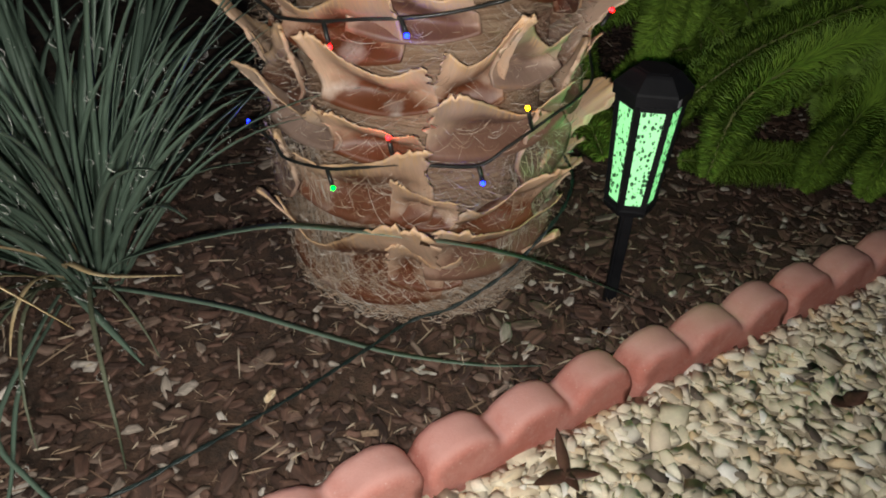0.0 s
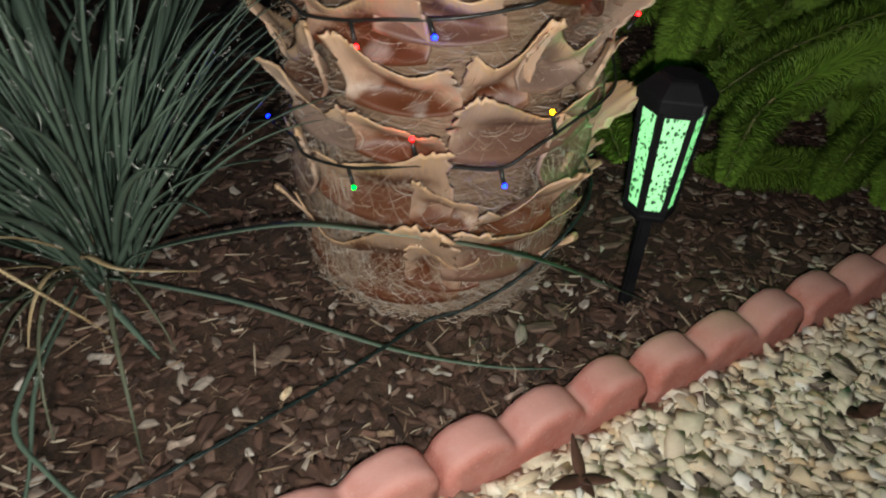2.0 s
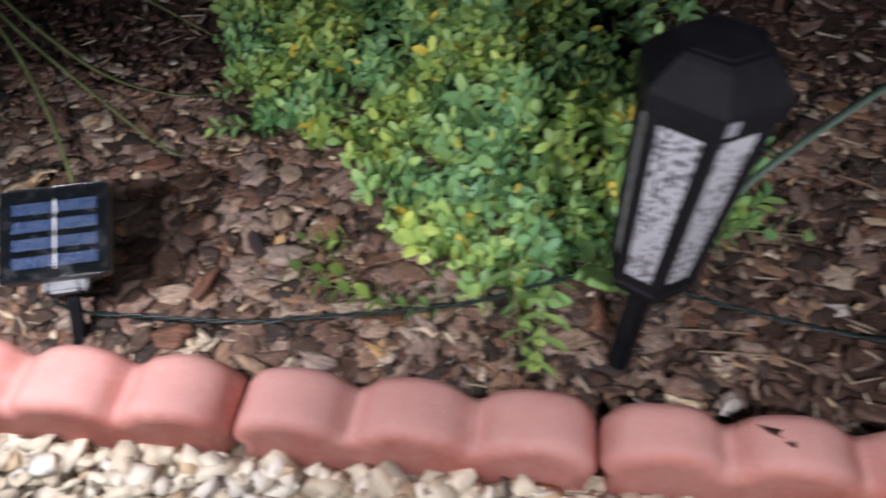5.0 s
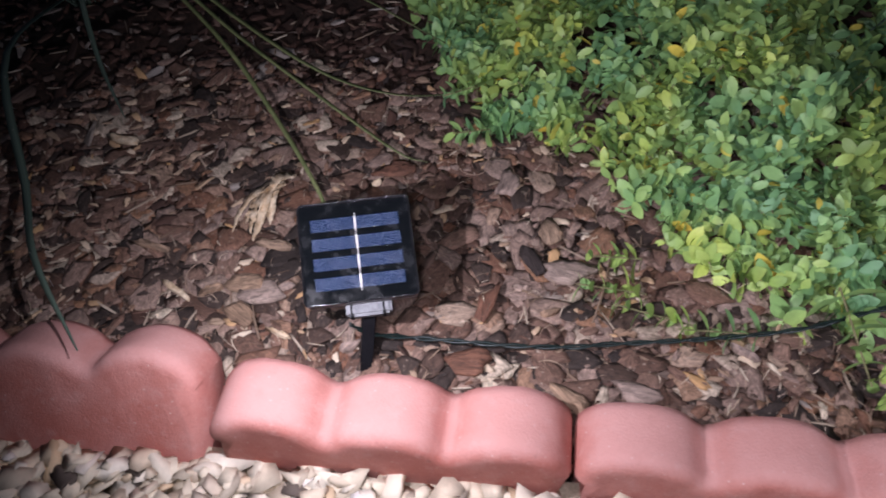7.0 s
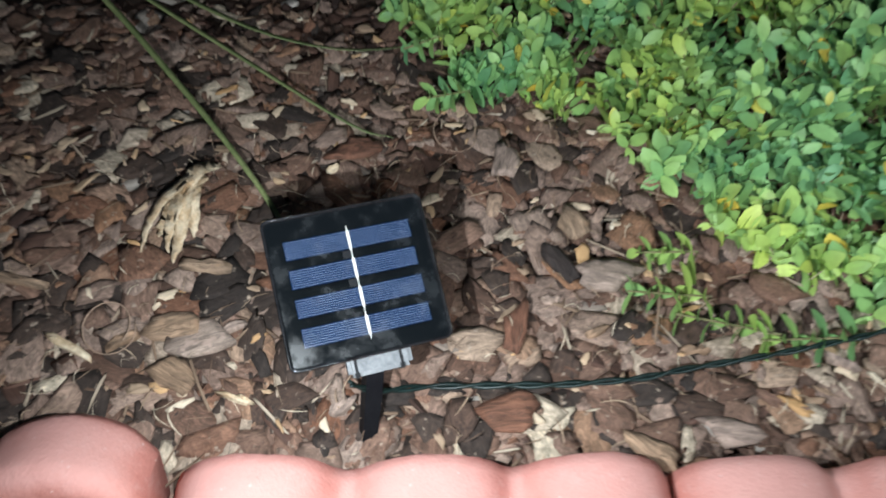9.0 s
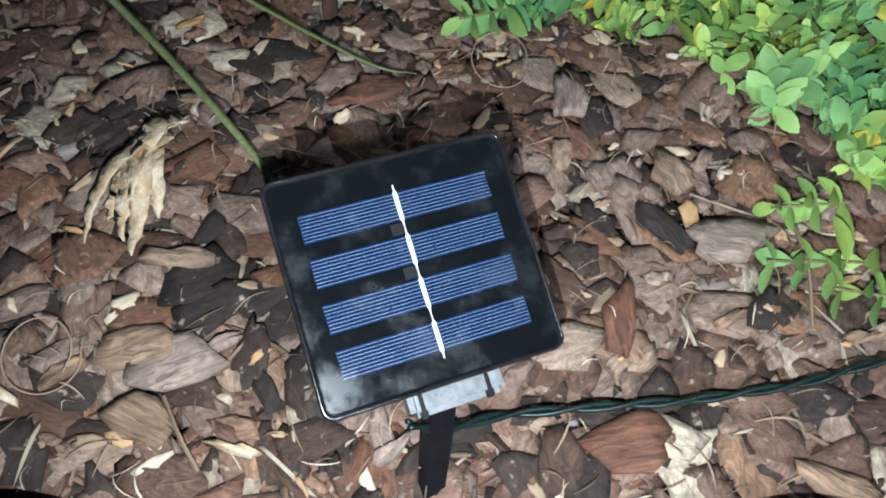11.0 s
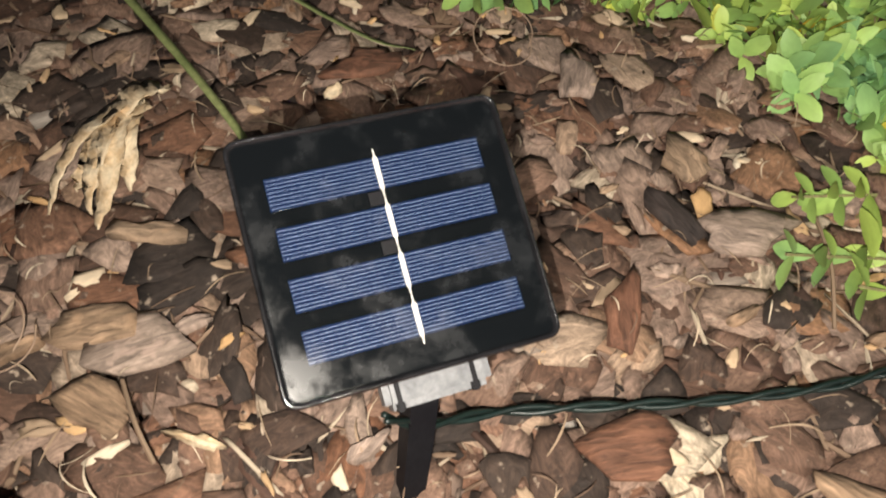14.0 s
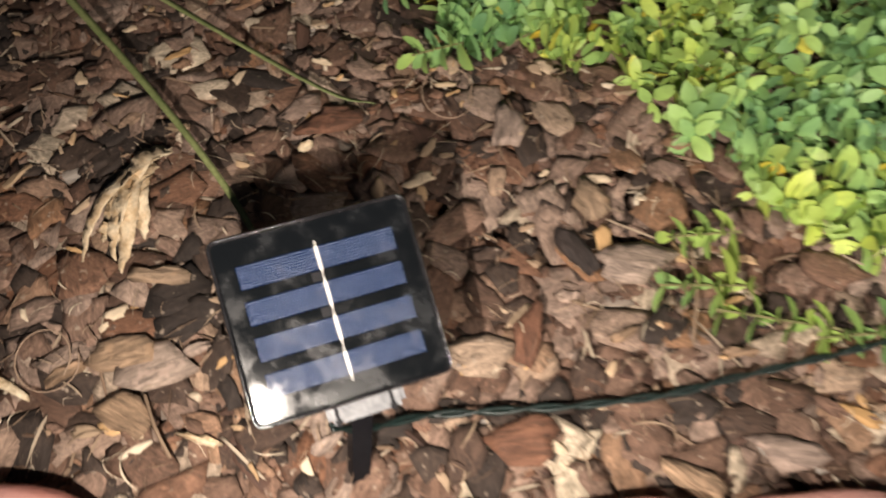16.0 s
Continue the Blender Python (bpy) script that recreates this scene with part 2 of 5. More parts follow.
m_cover = pieces("ground_cover_leaf", [(0.0, (0.19, 0.36, 0.15)), (0.45, (0.27, 0.46, 0.165)), (0.80, (0.35, 0.53, 0.17)), (0.96, (0.45, 0.62, 0.17)), (0.98, (0.68, 0.58, 0.10)), (1.0, (0.70, 0.52, 0.08))], grain=(120, 60), streak=0.2, rough=0.5, gap=0.0003, patch=((0.80, 0.92, 1.0), (1.25, 1.08, 0.72)))
m_fern = pieces("foxtail_needle", [(0.0, (0.13, 0.22, 0.03)), (0.6, (0.21, 0.35, 0.045)), (1.0, (0.29, 0.44, 0.06))], grain=(50, 50), streak=0.2, rough=0.6)

# ---- the edging line: its front foot, bump by bump ----
PITCH_BACK, PITCH_ON = 0.104, 0.0990


def edge_walk(lo=-16, hi=30):
    pts = {0: Vector((-0.714, -0.037))}
    for i in range(0, hi):
        a = radians(36.4 - 0.36 * (i + 0.5))
        pts[i + 1] = pts[i] + PITCH_ON * Vector((math.cos(a), math.sin(a)))
    for i in range(0, lo, -1):
        a = radians(36.6 - 0.36 * (i - 0.5))
        pts[i - 1] = pts[i] - (PITCH_BACK if i > -3 else 0.1005) * Vector((math.cos(a), math.sin(a)))
    return pts


EDGE = edge_walk()
EX = np.array([EDGE[i].x for i in sorted(EDGE)])
EY = np.array([EDGE[i].y for i in sorted(EDGE)])


def behind(x, y):
    """Metres by which a place lies behind the edging's front foot."""
    return (y - np.interp(x, EX, EY)) * 0.81


# ---- ground ----
bm = bmesh.new()
bmesh.ops.create_grid(bm, x_segments=8, y_segments=8, size=120, matrix=Matrix.Translation((0, 0, -0.045)))
tagged(part("ground", bm, m_earth), "dark bare earth reaching away into the night", "ground", kind="structure")


def bed(name, material, label, category, near, far, z0, amp):
    nx, ny = 150, 50
    xs = np.linspace(EX[0] + 0.02, EX[-1] - 0.02, nx)
    V = []
    for j in range(ny):
        d = near + (far - near) * (j / (ny - 1)) ** (1.0)
        for x in xs:
            y = np.interp(x, EX, EY) + d / 0.81
            V.append((x, y, z0 + amp * noise.noise(Vector((x * 14, y * 14, 3))) + amp * 0.6 * noise.noise(Vector((x * 45, y * 45, 7)))))
    V = np.array(V)
    q = np.array([(j * nx + i, j * nx + i + 1, (j + 1) * nx + i + 1, (j + 1) * nx + i) for j in range(ny - 1) for i in range(nx - 1)])
    if far < near:
        q = q[:, ::-1]
    T = np.vstack((q[:, (0, 1, 2)], q[:, (0, 2, 3)]))
    me = tri_mesh(name, V, T, V[:, :2], True)
    ob = place(name, me, material)
    return tagged(ob, label, category, kind="structure")


mulch = bed("mulch_bed", m_soil, "garden bed covered in dark brown bark mulch", "mulch bed", 0.03, 2.4, -0.010, 0.006)
gravel = bed("gravel_path", m_dust, "path of loose cream and tan crushed gravel", "gravel", 0.015, -1.6, -0.012, 0.004)


# ---- loose pieces: bark and stones ----
def chip_template(rng, n):
    """A flat, jagged flake of bark, 1 long and 1 wide before it is sized."""
    a = (rng.uniform(0, 1, n) * 0.75 + np.arange(n)) / n * 2 * np.pi
    r = rng.uniform(0.62, 1.15, n) * (1 + 0.18 * np.sin(3 * a + rng.uniform(0, 6)))
    ring = np.stack((0.5 * r * np.cos(a), 0.5 * r * np.sin(a), np.zeros(n)), 1)
    ring[:, 0] = np.sign(ring[:, 0]) * np.abs(ring[:, 0] * 2) ** 0.8 / 2
    ring[:, 1] = np.sign(ring[:, 1]) * np.abs(ring[:, 1] * 2) ** 0.75 / 2
    ring[:, 0] += rng.uniform(-0.3, 0.3) * ring[:, 1]
    ring[:, 2] = rng.uniform(-0.5, 0.4, n)
    inner = ring * (0.62, 0.62, 1) + np.stack((np.zeros(n), np.zeros(n), rng.uniform(-0.1, 0.7, n)), 1)
    low = ring * (0.94, 0.94, 1) - (0, 0, 1.0)
    V = np.vstack((ring, inner, [(0, 0, rng.uniform(0.0, 0.6))], low))
    T = []
    for i in range(n):
        j = (i + 1) % n
        T += [(i, j, n + j), (i, n + j, n + i), (n + i, n + j, 2 * n), (2 * n + 1 + i, 2 * n + 1 + j, j), (2 * n + 1 + i, j, i)]
    V[:, 2] += rng.uniform(-0.7, 0.7) * V[:, 1] ** 2 * 3 + rng.uniform(-0.5, 0.5) * V[:, 0] ** 2 * 3
    return V, np.array(T)


def stone_template(rng, n=9):
    b = bmesh.new()
    for p in rng.normal(size=(n, 3)):
        p = p / np.linalg.norm(p) * rng.uniform(0.70, 1.20)
        p = np.sign(p) * np.abs(p) ** 0.8
        b.verts.new(p * (0.52, 0.44, 0.34))
    got = bmesh.ops.convex_hull(b, input=b.verts)
    bmesh.ops.delete(b, geom=[v for v in b.verts if not v.link_faces], context="VERTS")
    bmesh.ops.triangulate(b, faces=b.faces)
    b.verts.index_update()
    V, T = np.array([tuple(v.co) for v in b.verts]), np.array([[v.index for v in f.verts] for f in b.faces])
    b.free()
    return V, T


def turns(rng, n, tilt):
    """Random turns about z after small tilts."""
    out = np.empty((n, 3, 3))
    for i in range(n):
        out[i] = np.array((Euler((rng.normal() * tilt, rng.normal() * tilt, rng.uniform(0, 6.283)))).to_matrix())
    return out


def scatter(name, templates, places, sizes, tilt, rng, material, parent):
    """Many loose pieces joined into one heap."""
    which = rng.integers(0, len(templates), len(places))
    R = turns(rng, len(places), tilt)
    Vs, Ts, Us, k = [], [], [], 0
    for w, (V, T) in enumerate(templates):
        ids = np.nonzero(which == w)[0]
        if not len(ids):
            continue
        P = V[None] * sizes[ids][:, None, :]
        U = P[:, :, :2] + rng.uniform(0, 9, (len(ids), 1, 2))
        P = np.einsum("nij,nvj->nvi", R[ids], P) + places[ids][:, None, :]
        Vs.append(P.reshape(-1, 3))
        Us.append(U.reshape(-1, 2))
        Ts.append((T[None] + (k + np.arange(len(ids)) * len(V))[:, None, None]).reshape(-1, 3))
        k += len(ids) * len(V)
    me = tri_mesh(name, np.vstack(Vs), np.vstack(Ts), np.vstack(Us))
    return place(name, me, material, parent, kind="stuff")


def spots(rng, n, x0, x1, d0, d1, thin=0.0):
    """Places between two distances behind the edging; thin thins them out with the distance."""
    x = rng.uniform(x0, x1, n * 3)
    d = d0 + (d1 - d0) * rng.uniform(0, 1, n * 3) ** (1 + thin)
    y = np.interp(x, EX, EY) + d / 0.81
    return np.stack((x, y), 1)[:n]


rng = np.random.default_rng(5)
chips = [chip_template(rng, 13) for _ in range(18)]
chips_low = [chip_template(rng, 6) for _ in range(10)]
stones = [stone_template(rng) for _ in range(16)]

# bark: small pieces everywhere, broad ones round the solar panel, splinters between
n = 17000
xy = spots(rng, n, -2.3, 1.1, 0.05, 1.25, 0.35)
L = rng.lognormal(math.log(0.021), 0.45, n).clip(0.008, 0.055)
size = np.stack((L, L * rng.uniform(0.28, 0.62, n), rng.uniform(0.0015, 0.0035, n)), 1)
scatter("bark_litter", chips_low, np.column_stack((xy, rng.uniform(-0.006, 0.006, n))), size, 0.26, rng, m_litter, mulch)
n = 1500
xy = spots(rng, n, -1.75, -0.75, 0.065, 0.55)
L = rng.lognormal(math.log(0.049), 0.28, n).clip(0.026, 0.085)
size = np.stack((L, L * rng.uniform(0.40, 0.80, n), rng.uniform(0.002, 0.0045, n)), 1)
scatter("bark_flakes", chips, np.column_stack((xy, rng.uniform(-0.003, 0.007, n))), size, 0.09, rng, m_bark, mulch)
n = 3900
xy = spots(rng, n, -1.80, -0.66, 0.055, 0.62)
L = rng.lognormal(math.log(0.021), 0.45, n).clip(0.008, 0.05)
size = np.stack((L, L * rng.uniform(0.3, 0.85, n), rng.uniform(0.0016, 0.0035, n)), 1)
scatter("bark_pieces", chips, np.column_stack((xy, rng.uniform(-0.003, 0.010, n))), size, 0.17, rng, m_bark, mulch)
n = 420
xy = spots(rng, n, -1.80, -0.60, 0.055, 0.60)
L = rng.lognormal(math.log(0.013), 0.35, n).clip(0.006, 0.028)
size = np.stack((L, L * rng.uniform(0.22, 0.6, n), rng.uniform(0.0010, 0.0020, n)), 1)
scatter("wood_bits", chips, np.column_stack((xy, rng.uniform(0.008, 0.015, n))), size, 0.16, rng, m_bits, mulch)
n = 3000
xy = spots(rng, n, -2.0, 0.9, 0.055, 1.0, 0.3)
L = rng.lognormal(math.log(0.020), 0.45, n).clip(0.008, 0.06)
size = np.stack((L, rng.uniform(0.0012, 0.0030, n), rng.uniform(0.0008, 0.0016, n)), 1)
near = rng.random(n) < 0.22
xy[near] = spots(rng, int(near.sum()), -1.7, -0.8, 0.055, 0.5)
scatter("bark_splinters", chips_low, np.column_stack((xy, rng.uniform(0.003, 0.011, n))), size, 0.15, rng, m_splinter, mulch)
n = 13500
xy = spots(rng, n, -1.5, 1.2, -0.008, -0.62, 0.35)
L = rng.lognormal(math.log(0.029), 0.36, n).clip(0.010, 0.056)
size = np.stack((L, L * rng.uniform(0.6, 1.0, n), L * rng.uniform(0.22, 0.48, n)), 1)
scatter("gravel_stones", stones, np.column_stack((xy, rng.uniform(-0.006, 0.003, n))), size, 0.27, rng, m_stone, gravel)


# ---- scalloped edging ----
def scallops(count, rng, crest, amp, deep, soft):
    """One concrete piece of several arches: x along, y to the back, its flat front at y = 0; soft is the radius of its worn edges."""
    bm = bmesh.new()
    per, pitch = 18, 0.1
    total = count * pitch
    line = []
    for k in range(count):
        r0 = rng.uniform(-0.002, 0.002)
        for i in range(per + (k == count - 1)):
            u = i / per
            arch = math.sqrt(max(0.0, 1 - (abs(2 * u - 1) * 1.02) ** 2)) if abs(2 * u - 1) < 0.98 else 0.0
            line.append([k * pitch + u * pitch, crest - amp + (r0 + amp) * arch])
    for _ in range(2):
        line = [p if i in (0, len(line) - 1) else [p[0], 0.25 * line[i - 1][1] + 0.5 * p[1] + 0.25 * line[i + 1][1]] for i, p in enumerate(line)]
    n = len(line)
    inward = []
    for i in range(n):
        (xa, za), (xb, zb) = line[max(i - 1, 0)], line[min(i + 1, n - 1)]
        d = math.hypot(xb - xa, zb - za)
        inward.append(((zb - za) / d, -(xb - xa) / d))

    def ring(y, inset):
        out = []
        for (x, z), (ix, iz) in zip(line, inward):
            w = 0.0013 * noise.noise(Vector((x * 26 + 40 * amp + rng0, y * 45, z * 40))) + 0.0005 * noise.noise(Vector((x * 110 + rng0, y * 110, z * 110)))
            out.append((min(max(x + ix * inset * 0.9, 0.0012 + inset * 0.35), total - 0.0012 - inset * 0.35), y + w, z + iz * inset + w))
        return out

    rng0 = rng.uniform(0, 90)
    arcs = [(0.0, soft + 0.012), (0.0, soft + 0.003)] + [(soft * (1 - math.cos(q)), soft * (1 - math.sin(q))) for q in (0.15, 0.5, 0.85, 1.2, 1.5)]
    arcs += [(soft + (deep - 2 * soft) * f, 0.0) for f in (0.25, 0.5, 0.75, 1.0)] + [(deep - 0.3 * soft, 0.25 * soft), (deep, soft)]
    foot = [[(x, 0.0, -0.075) for x, _, _ in ring(0.0, soft)], [(x, 0.0, 0.004) for x, _, _ in ring(0.0, soft)]]
    skin = foot + [ring(y, inset) for y, inset in arcs] + [[(x, deep, -0.075) for x, _ in line]]
    loft(bm, skin, close=False, caps=False)
    for side in (0, n - 1):
        bm.verts.ensure_lookup_table()
        bm.faces.new([bm.verts[j * n + side] for j in range(len(skin))])
    bmesh.ops.recalc_face_normals(bm, faces=bm.faces)
    return bm


erng = random.Random(3)
# blocks that have settled: how far along and back each one stands, its lift, how it falls along its length, how it leans back, its height and depth
SETTLED = {-15: (-0.009, 0.008, 0.008, 0.0, -26, 0.086, 0.058), -12: (-0.009, 0.008, 0.008, 0.0, -26, 0.086, 0.058), -9: (-0.009, 0.008, 0.008, -0.4, -26, 0.086, 0.058),
           -6: (0.0, 0.0, 0.010, 3.2, 0, 0.062, 0.066), -3: (0.0, 0.0, -0.006, 1.0, 0, 0.062, 0.063)}
for s in range(-15, 30, 3):
    a, b = EDGE[s], EDGE[min(s + 3, 30)]
    ang = math.atan2(b.y - a.y, b.x - a.x)
    along, back, lift, fall, lean, crest, deep = SETTLED.get(s, (0.0, 0.0, erng.uniform(-0.004, 0.003) if s < 9 else -0.008, 0.0, 0, 0.067, 0.053))
    t = thing("edging_block", pose(a.x + along * math.cos(ang) - back * math.sin(ang), a.y + along * math.sin(ang) + back * math.cos(ang), lift, lean + erng.uniform(-2, 2), fall, math.degrees(ang)) @ Matrix.Diagonal(((b - a).length / 0.3, 1, 1, 1)),
              "scalloped pinkish-red concrete edging block " + ("leaning back towards the mulch" if lean else "between mulch and gravel"), "garden edging", "edging blocks along the bed")
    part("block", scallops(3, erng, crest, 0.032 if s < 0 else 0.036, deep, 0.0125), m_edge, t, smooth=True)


# ---- lantern stake lights ----
def hexa(r, z, turn=0.0):
    return [(r * math.cos(turn + k * math.pi / 3), r * math.sin(turn + k * math.pi / 3), z) for k in range(6)]


def pane_material(name, glow=None, strength=0.0, hole_tone=(0.03, 0.035, 0.035), size=190.0, cut_at=(0.38, 0.17)):
    m, nt, b = start(name, 0.5)
    tc = node(nt, "ShaderNodeTexCoord").outputs["Object"]
    mp = node(nt, "ShaderNodeMapping", {"Vector": tc, "Scale": (1.0, 1.0, 0.62)}).outputs[0]
    vo = node(nt, "ShaderNodeTexVoronoi", {"Vector": mp, "Scale": size, "Randomness": 0.8}).outputs["Distance"]
    pick = node(nt, "ShaderNodeTexVoronoi", {"Vector": mp, "Scale": size, "Randomness": 0.8}).outputs["Color"]
    sep = node(nt, "ShaderNodeSeparateColor", {"Color": pick}).outputs[0]
    cut = node(nt, "ShaderNodeMath", {0: sep, 1: cut_at[0], 2: cut_at[1]}, operation="MULTIPLY_ADD").outputs[0]
    hole = node(nt, "ShaderNodeMath", {0: vo, 1: cut}, operation="LESS_THAN").outputs[0]
    nt.links.new(mixed(nt, hole, (0.40, 0.41, 0.44), hole_tone), b.inputs["Base Color"])
    if glow:
        nt.links.new(mixed(nt, hole, glow, (0.01, 0.09, 0.02)), b.inputs["Emission Color"])
        b.inputs["Emission Strength"].default_value = strength
    return m


m_pane_lit = pane_material("lit_green_pane", (0.26, 0.94, 0.30), 0.95, size=215.0)
m_pane = pane_material("white_pane", hole_tone=(0.10, 0.10, 0.11), size=270.0, cut_at=(0.40, 0.19))
m_label = speckled("pale_sticker", (0.22, 0.22, 0.24), (0.28, 0.28, 0.30), 40, 0.5, 0.05, 0.0003, 300)


def lantern(m, pane, label, turn, sticker):
    t = thing("stake_lantern", m, label, "garden light", "lantern stake lights")
    z0, z1, r0, r1 = 0.145, 0.312, 0.0335, 0.0435
    bm = bmesh.new()
    box(bm, 0.017, 0.017, 0.20, Matrix.Translation((0, 0, 0.04)), 0.003)
    part("stake", bm, m_black, t)
    bm = bmesh.new()
    loft(bm, [hexa(0.012, z0 - 0.012, turn), hexa(r0, z0 - 0.008, turn), hexa(r0 + 0.002, z0, turn), hexa(r0 - 0.002, z0 + 0.004, turn)])
    part("base", bm, m_black, t)
    for k in range(6):
        a0, a1 = turn + k * math.pi / 3, turn + (k + 1) * math.pi / 3
        P = [Vector((r * math.cos(a), r * math.sin(a), z)) for r, z, a in ((r0, z0, a0), (r0, z0, a1), (r1, z1, a1), (r1, z1, a0))]
        n = (P[1] - P[0]).cross(P[3] - P[0]).normalized()
        mid = sum(P, Vector()) / 4
        bm = bmesh.new()
        Q = [mid + (p - mid) * 0.93 - n * 0.002 for p in P]
        loft(bm, [[q - n * 0.0015 for q in Q], Q])
        part("pane", bm, pane, t).visible_shadow = False
        bm = bmesh.new()
        out = Vector((math.cos(a0), math.sin(a0), 0))
        side = Vector((-out.y, out.x, 0))
        rings = []
        for r, z in ((r0, z0), (r1, z1)):
            c = out * r + Vector((0, 0, z))
            rings.append([c + out * 0.0015 + side * 0.0005, c - out * 0.004 + side * 0.0055, c - out * 0.007, c - out * 0.004 - side * 0.0055, c + out * 0.0015 - side * 0.0005])
        loft(bm, rings)
        part("corner_bar", bm, m_black, t)
        for z, r, hgt in ((z0 + 0.006, r0 + 0.0004, 0.007), (z1 - 0.006, r1 - 0.0006, 0.010)):
            bm = bmesh.new()
            b0, b1 = Vector((r * math.cos(a0), r * math.sin(a0), z)), Vector((r * math.cos(a1), r * math.sin(a1), z))
            up = Vector((0, 0, hgt / 2))
            loft(bm, [[p - up + n * 0.0003, p + up + n * 0.0003, p + up - n * 0.004, p - up - n * 0.004] for p in (b0, b1)])
            part("pane_frame", bm, m_black, t)
    bm = bmesh.new()
    loft(bm, [hexa(r1 + 0.001, z1 - 0.004, turn), hexa(r1 + 0.0055, z1 - 0.002, turn), hexa(r1 + 0.006, z1 + 0.012, turn), hexa(r1 + 0.0045, z1 + 0.015, turn), hexa(r1 - 0.011, z1 + 0.031, turn), hexa(r1 - 0.015, z1 + 0.034, turn)])
    roof = part("roof", bm, m_black, t)
    bm = bmesh.new()
    loft(bm, [hexa(0.024, z1 + 0.0342, turn), hexa(0.023, z1 + 0.0350, turn)])
    part("solar_cell", bm, m_black, roof)
    a0, a1 = turn + sticker * math.pi / 3, turn + (sticker + 1) * math.pi / 3
    rr = r1 + 0.0062
    p0, p1 = Vector((rr * math.cos(a0), rr * math.sin(a0), z1 + 0.005)), Vector((rr * math.cos(a1), rr * math.sin(a1), z1 + 0.005))
    n = Vector((math.cos((a0 + a1) / 2), math.sin((a0 + a1) / 2), 0))
    up = Vector((0, 0, 0.005))
    bm = bmesh.new()
    q0, q1 = p0.lerp(p1, 0.04), p0.lerp(p1, 0.20)
    loft(bm, [[q - up - n * 0.0005, q + up - n * 0.0005, q + up + n * 0.0003, q - up + n * 0.0003] for q in (q0, q1)])
    bmesh.ops.recalc_face_normals(bm, faces=bm.faces)
    part("sticker", bm, m_label, roof, "pale rectangular sticker")
    return t


LIT = pose(0.274, 0.824, 0.034, 0, -1.0, 0) @ Matrix.Diagonal((0.97, 0.97, 0.91, 1))
lantern(LIT, m_pane_lit, "black hexagonal stake lantern glowing green, standing in the mulch", radians(52.4), 4)
lantern(pose(-0.770, 0.072, 0, -2.0, 2.5, 0), m_pane, "black hexagonal stake lantern with unlit white panes in mulch", radians(8.8), 5)
# the green lamp inside the lit one
lamp = bpy.data.lights.new("lantern_lamp", "POINT")
lamp.energy, lamp.color, lamp.shadow_soft_size = 0.23, (0.14, 1.0, 0.22), 0.01
new("lantern_lamp", lamp).location = LIT @ Vector((0, 0, 0.25))


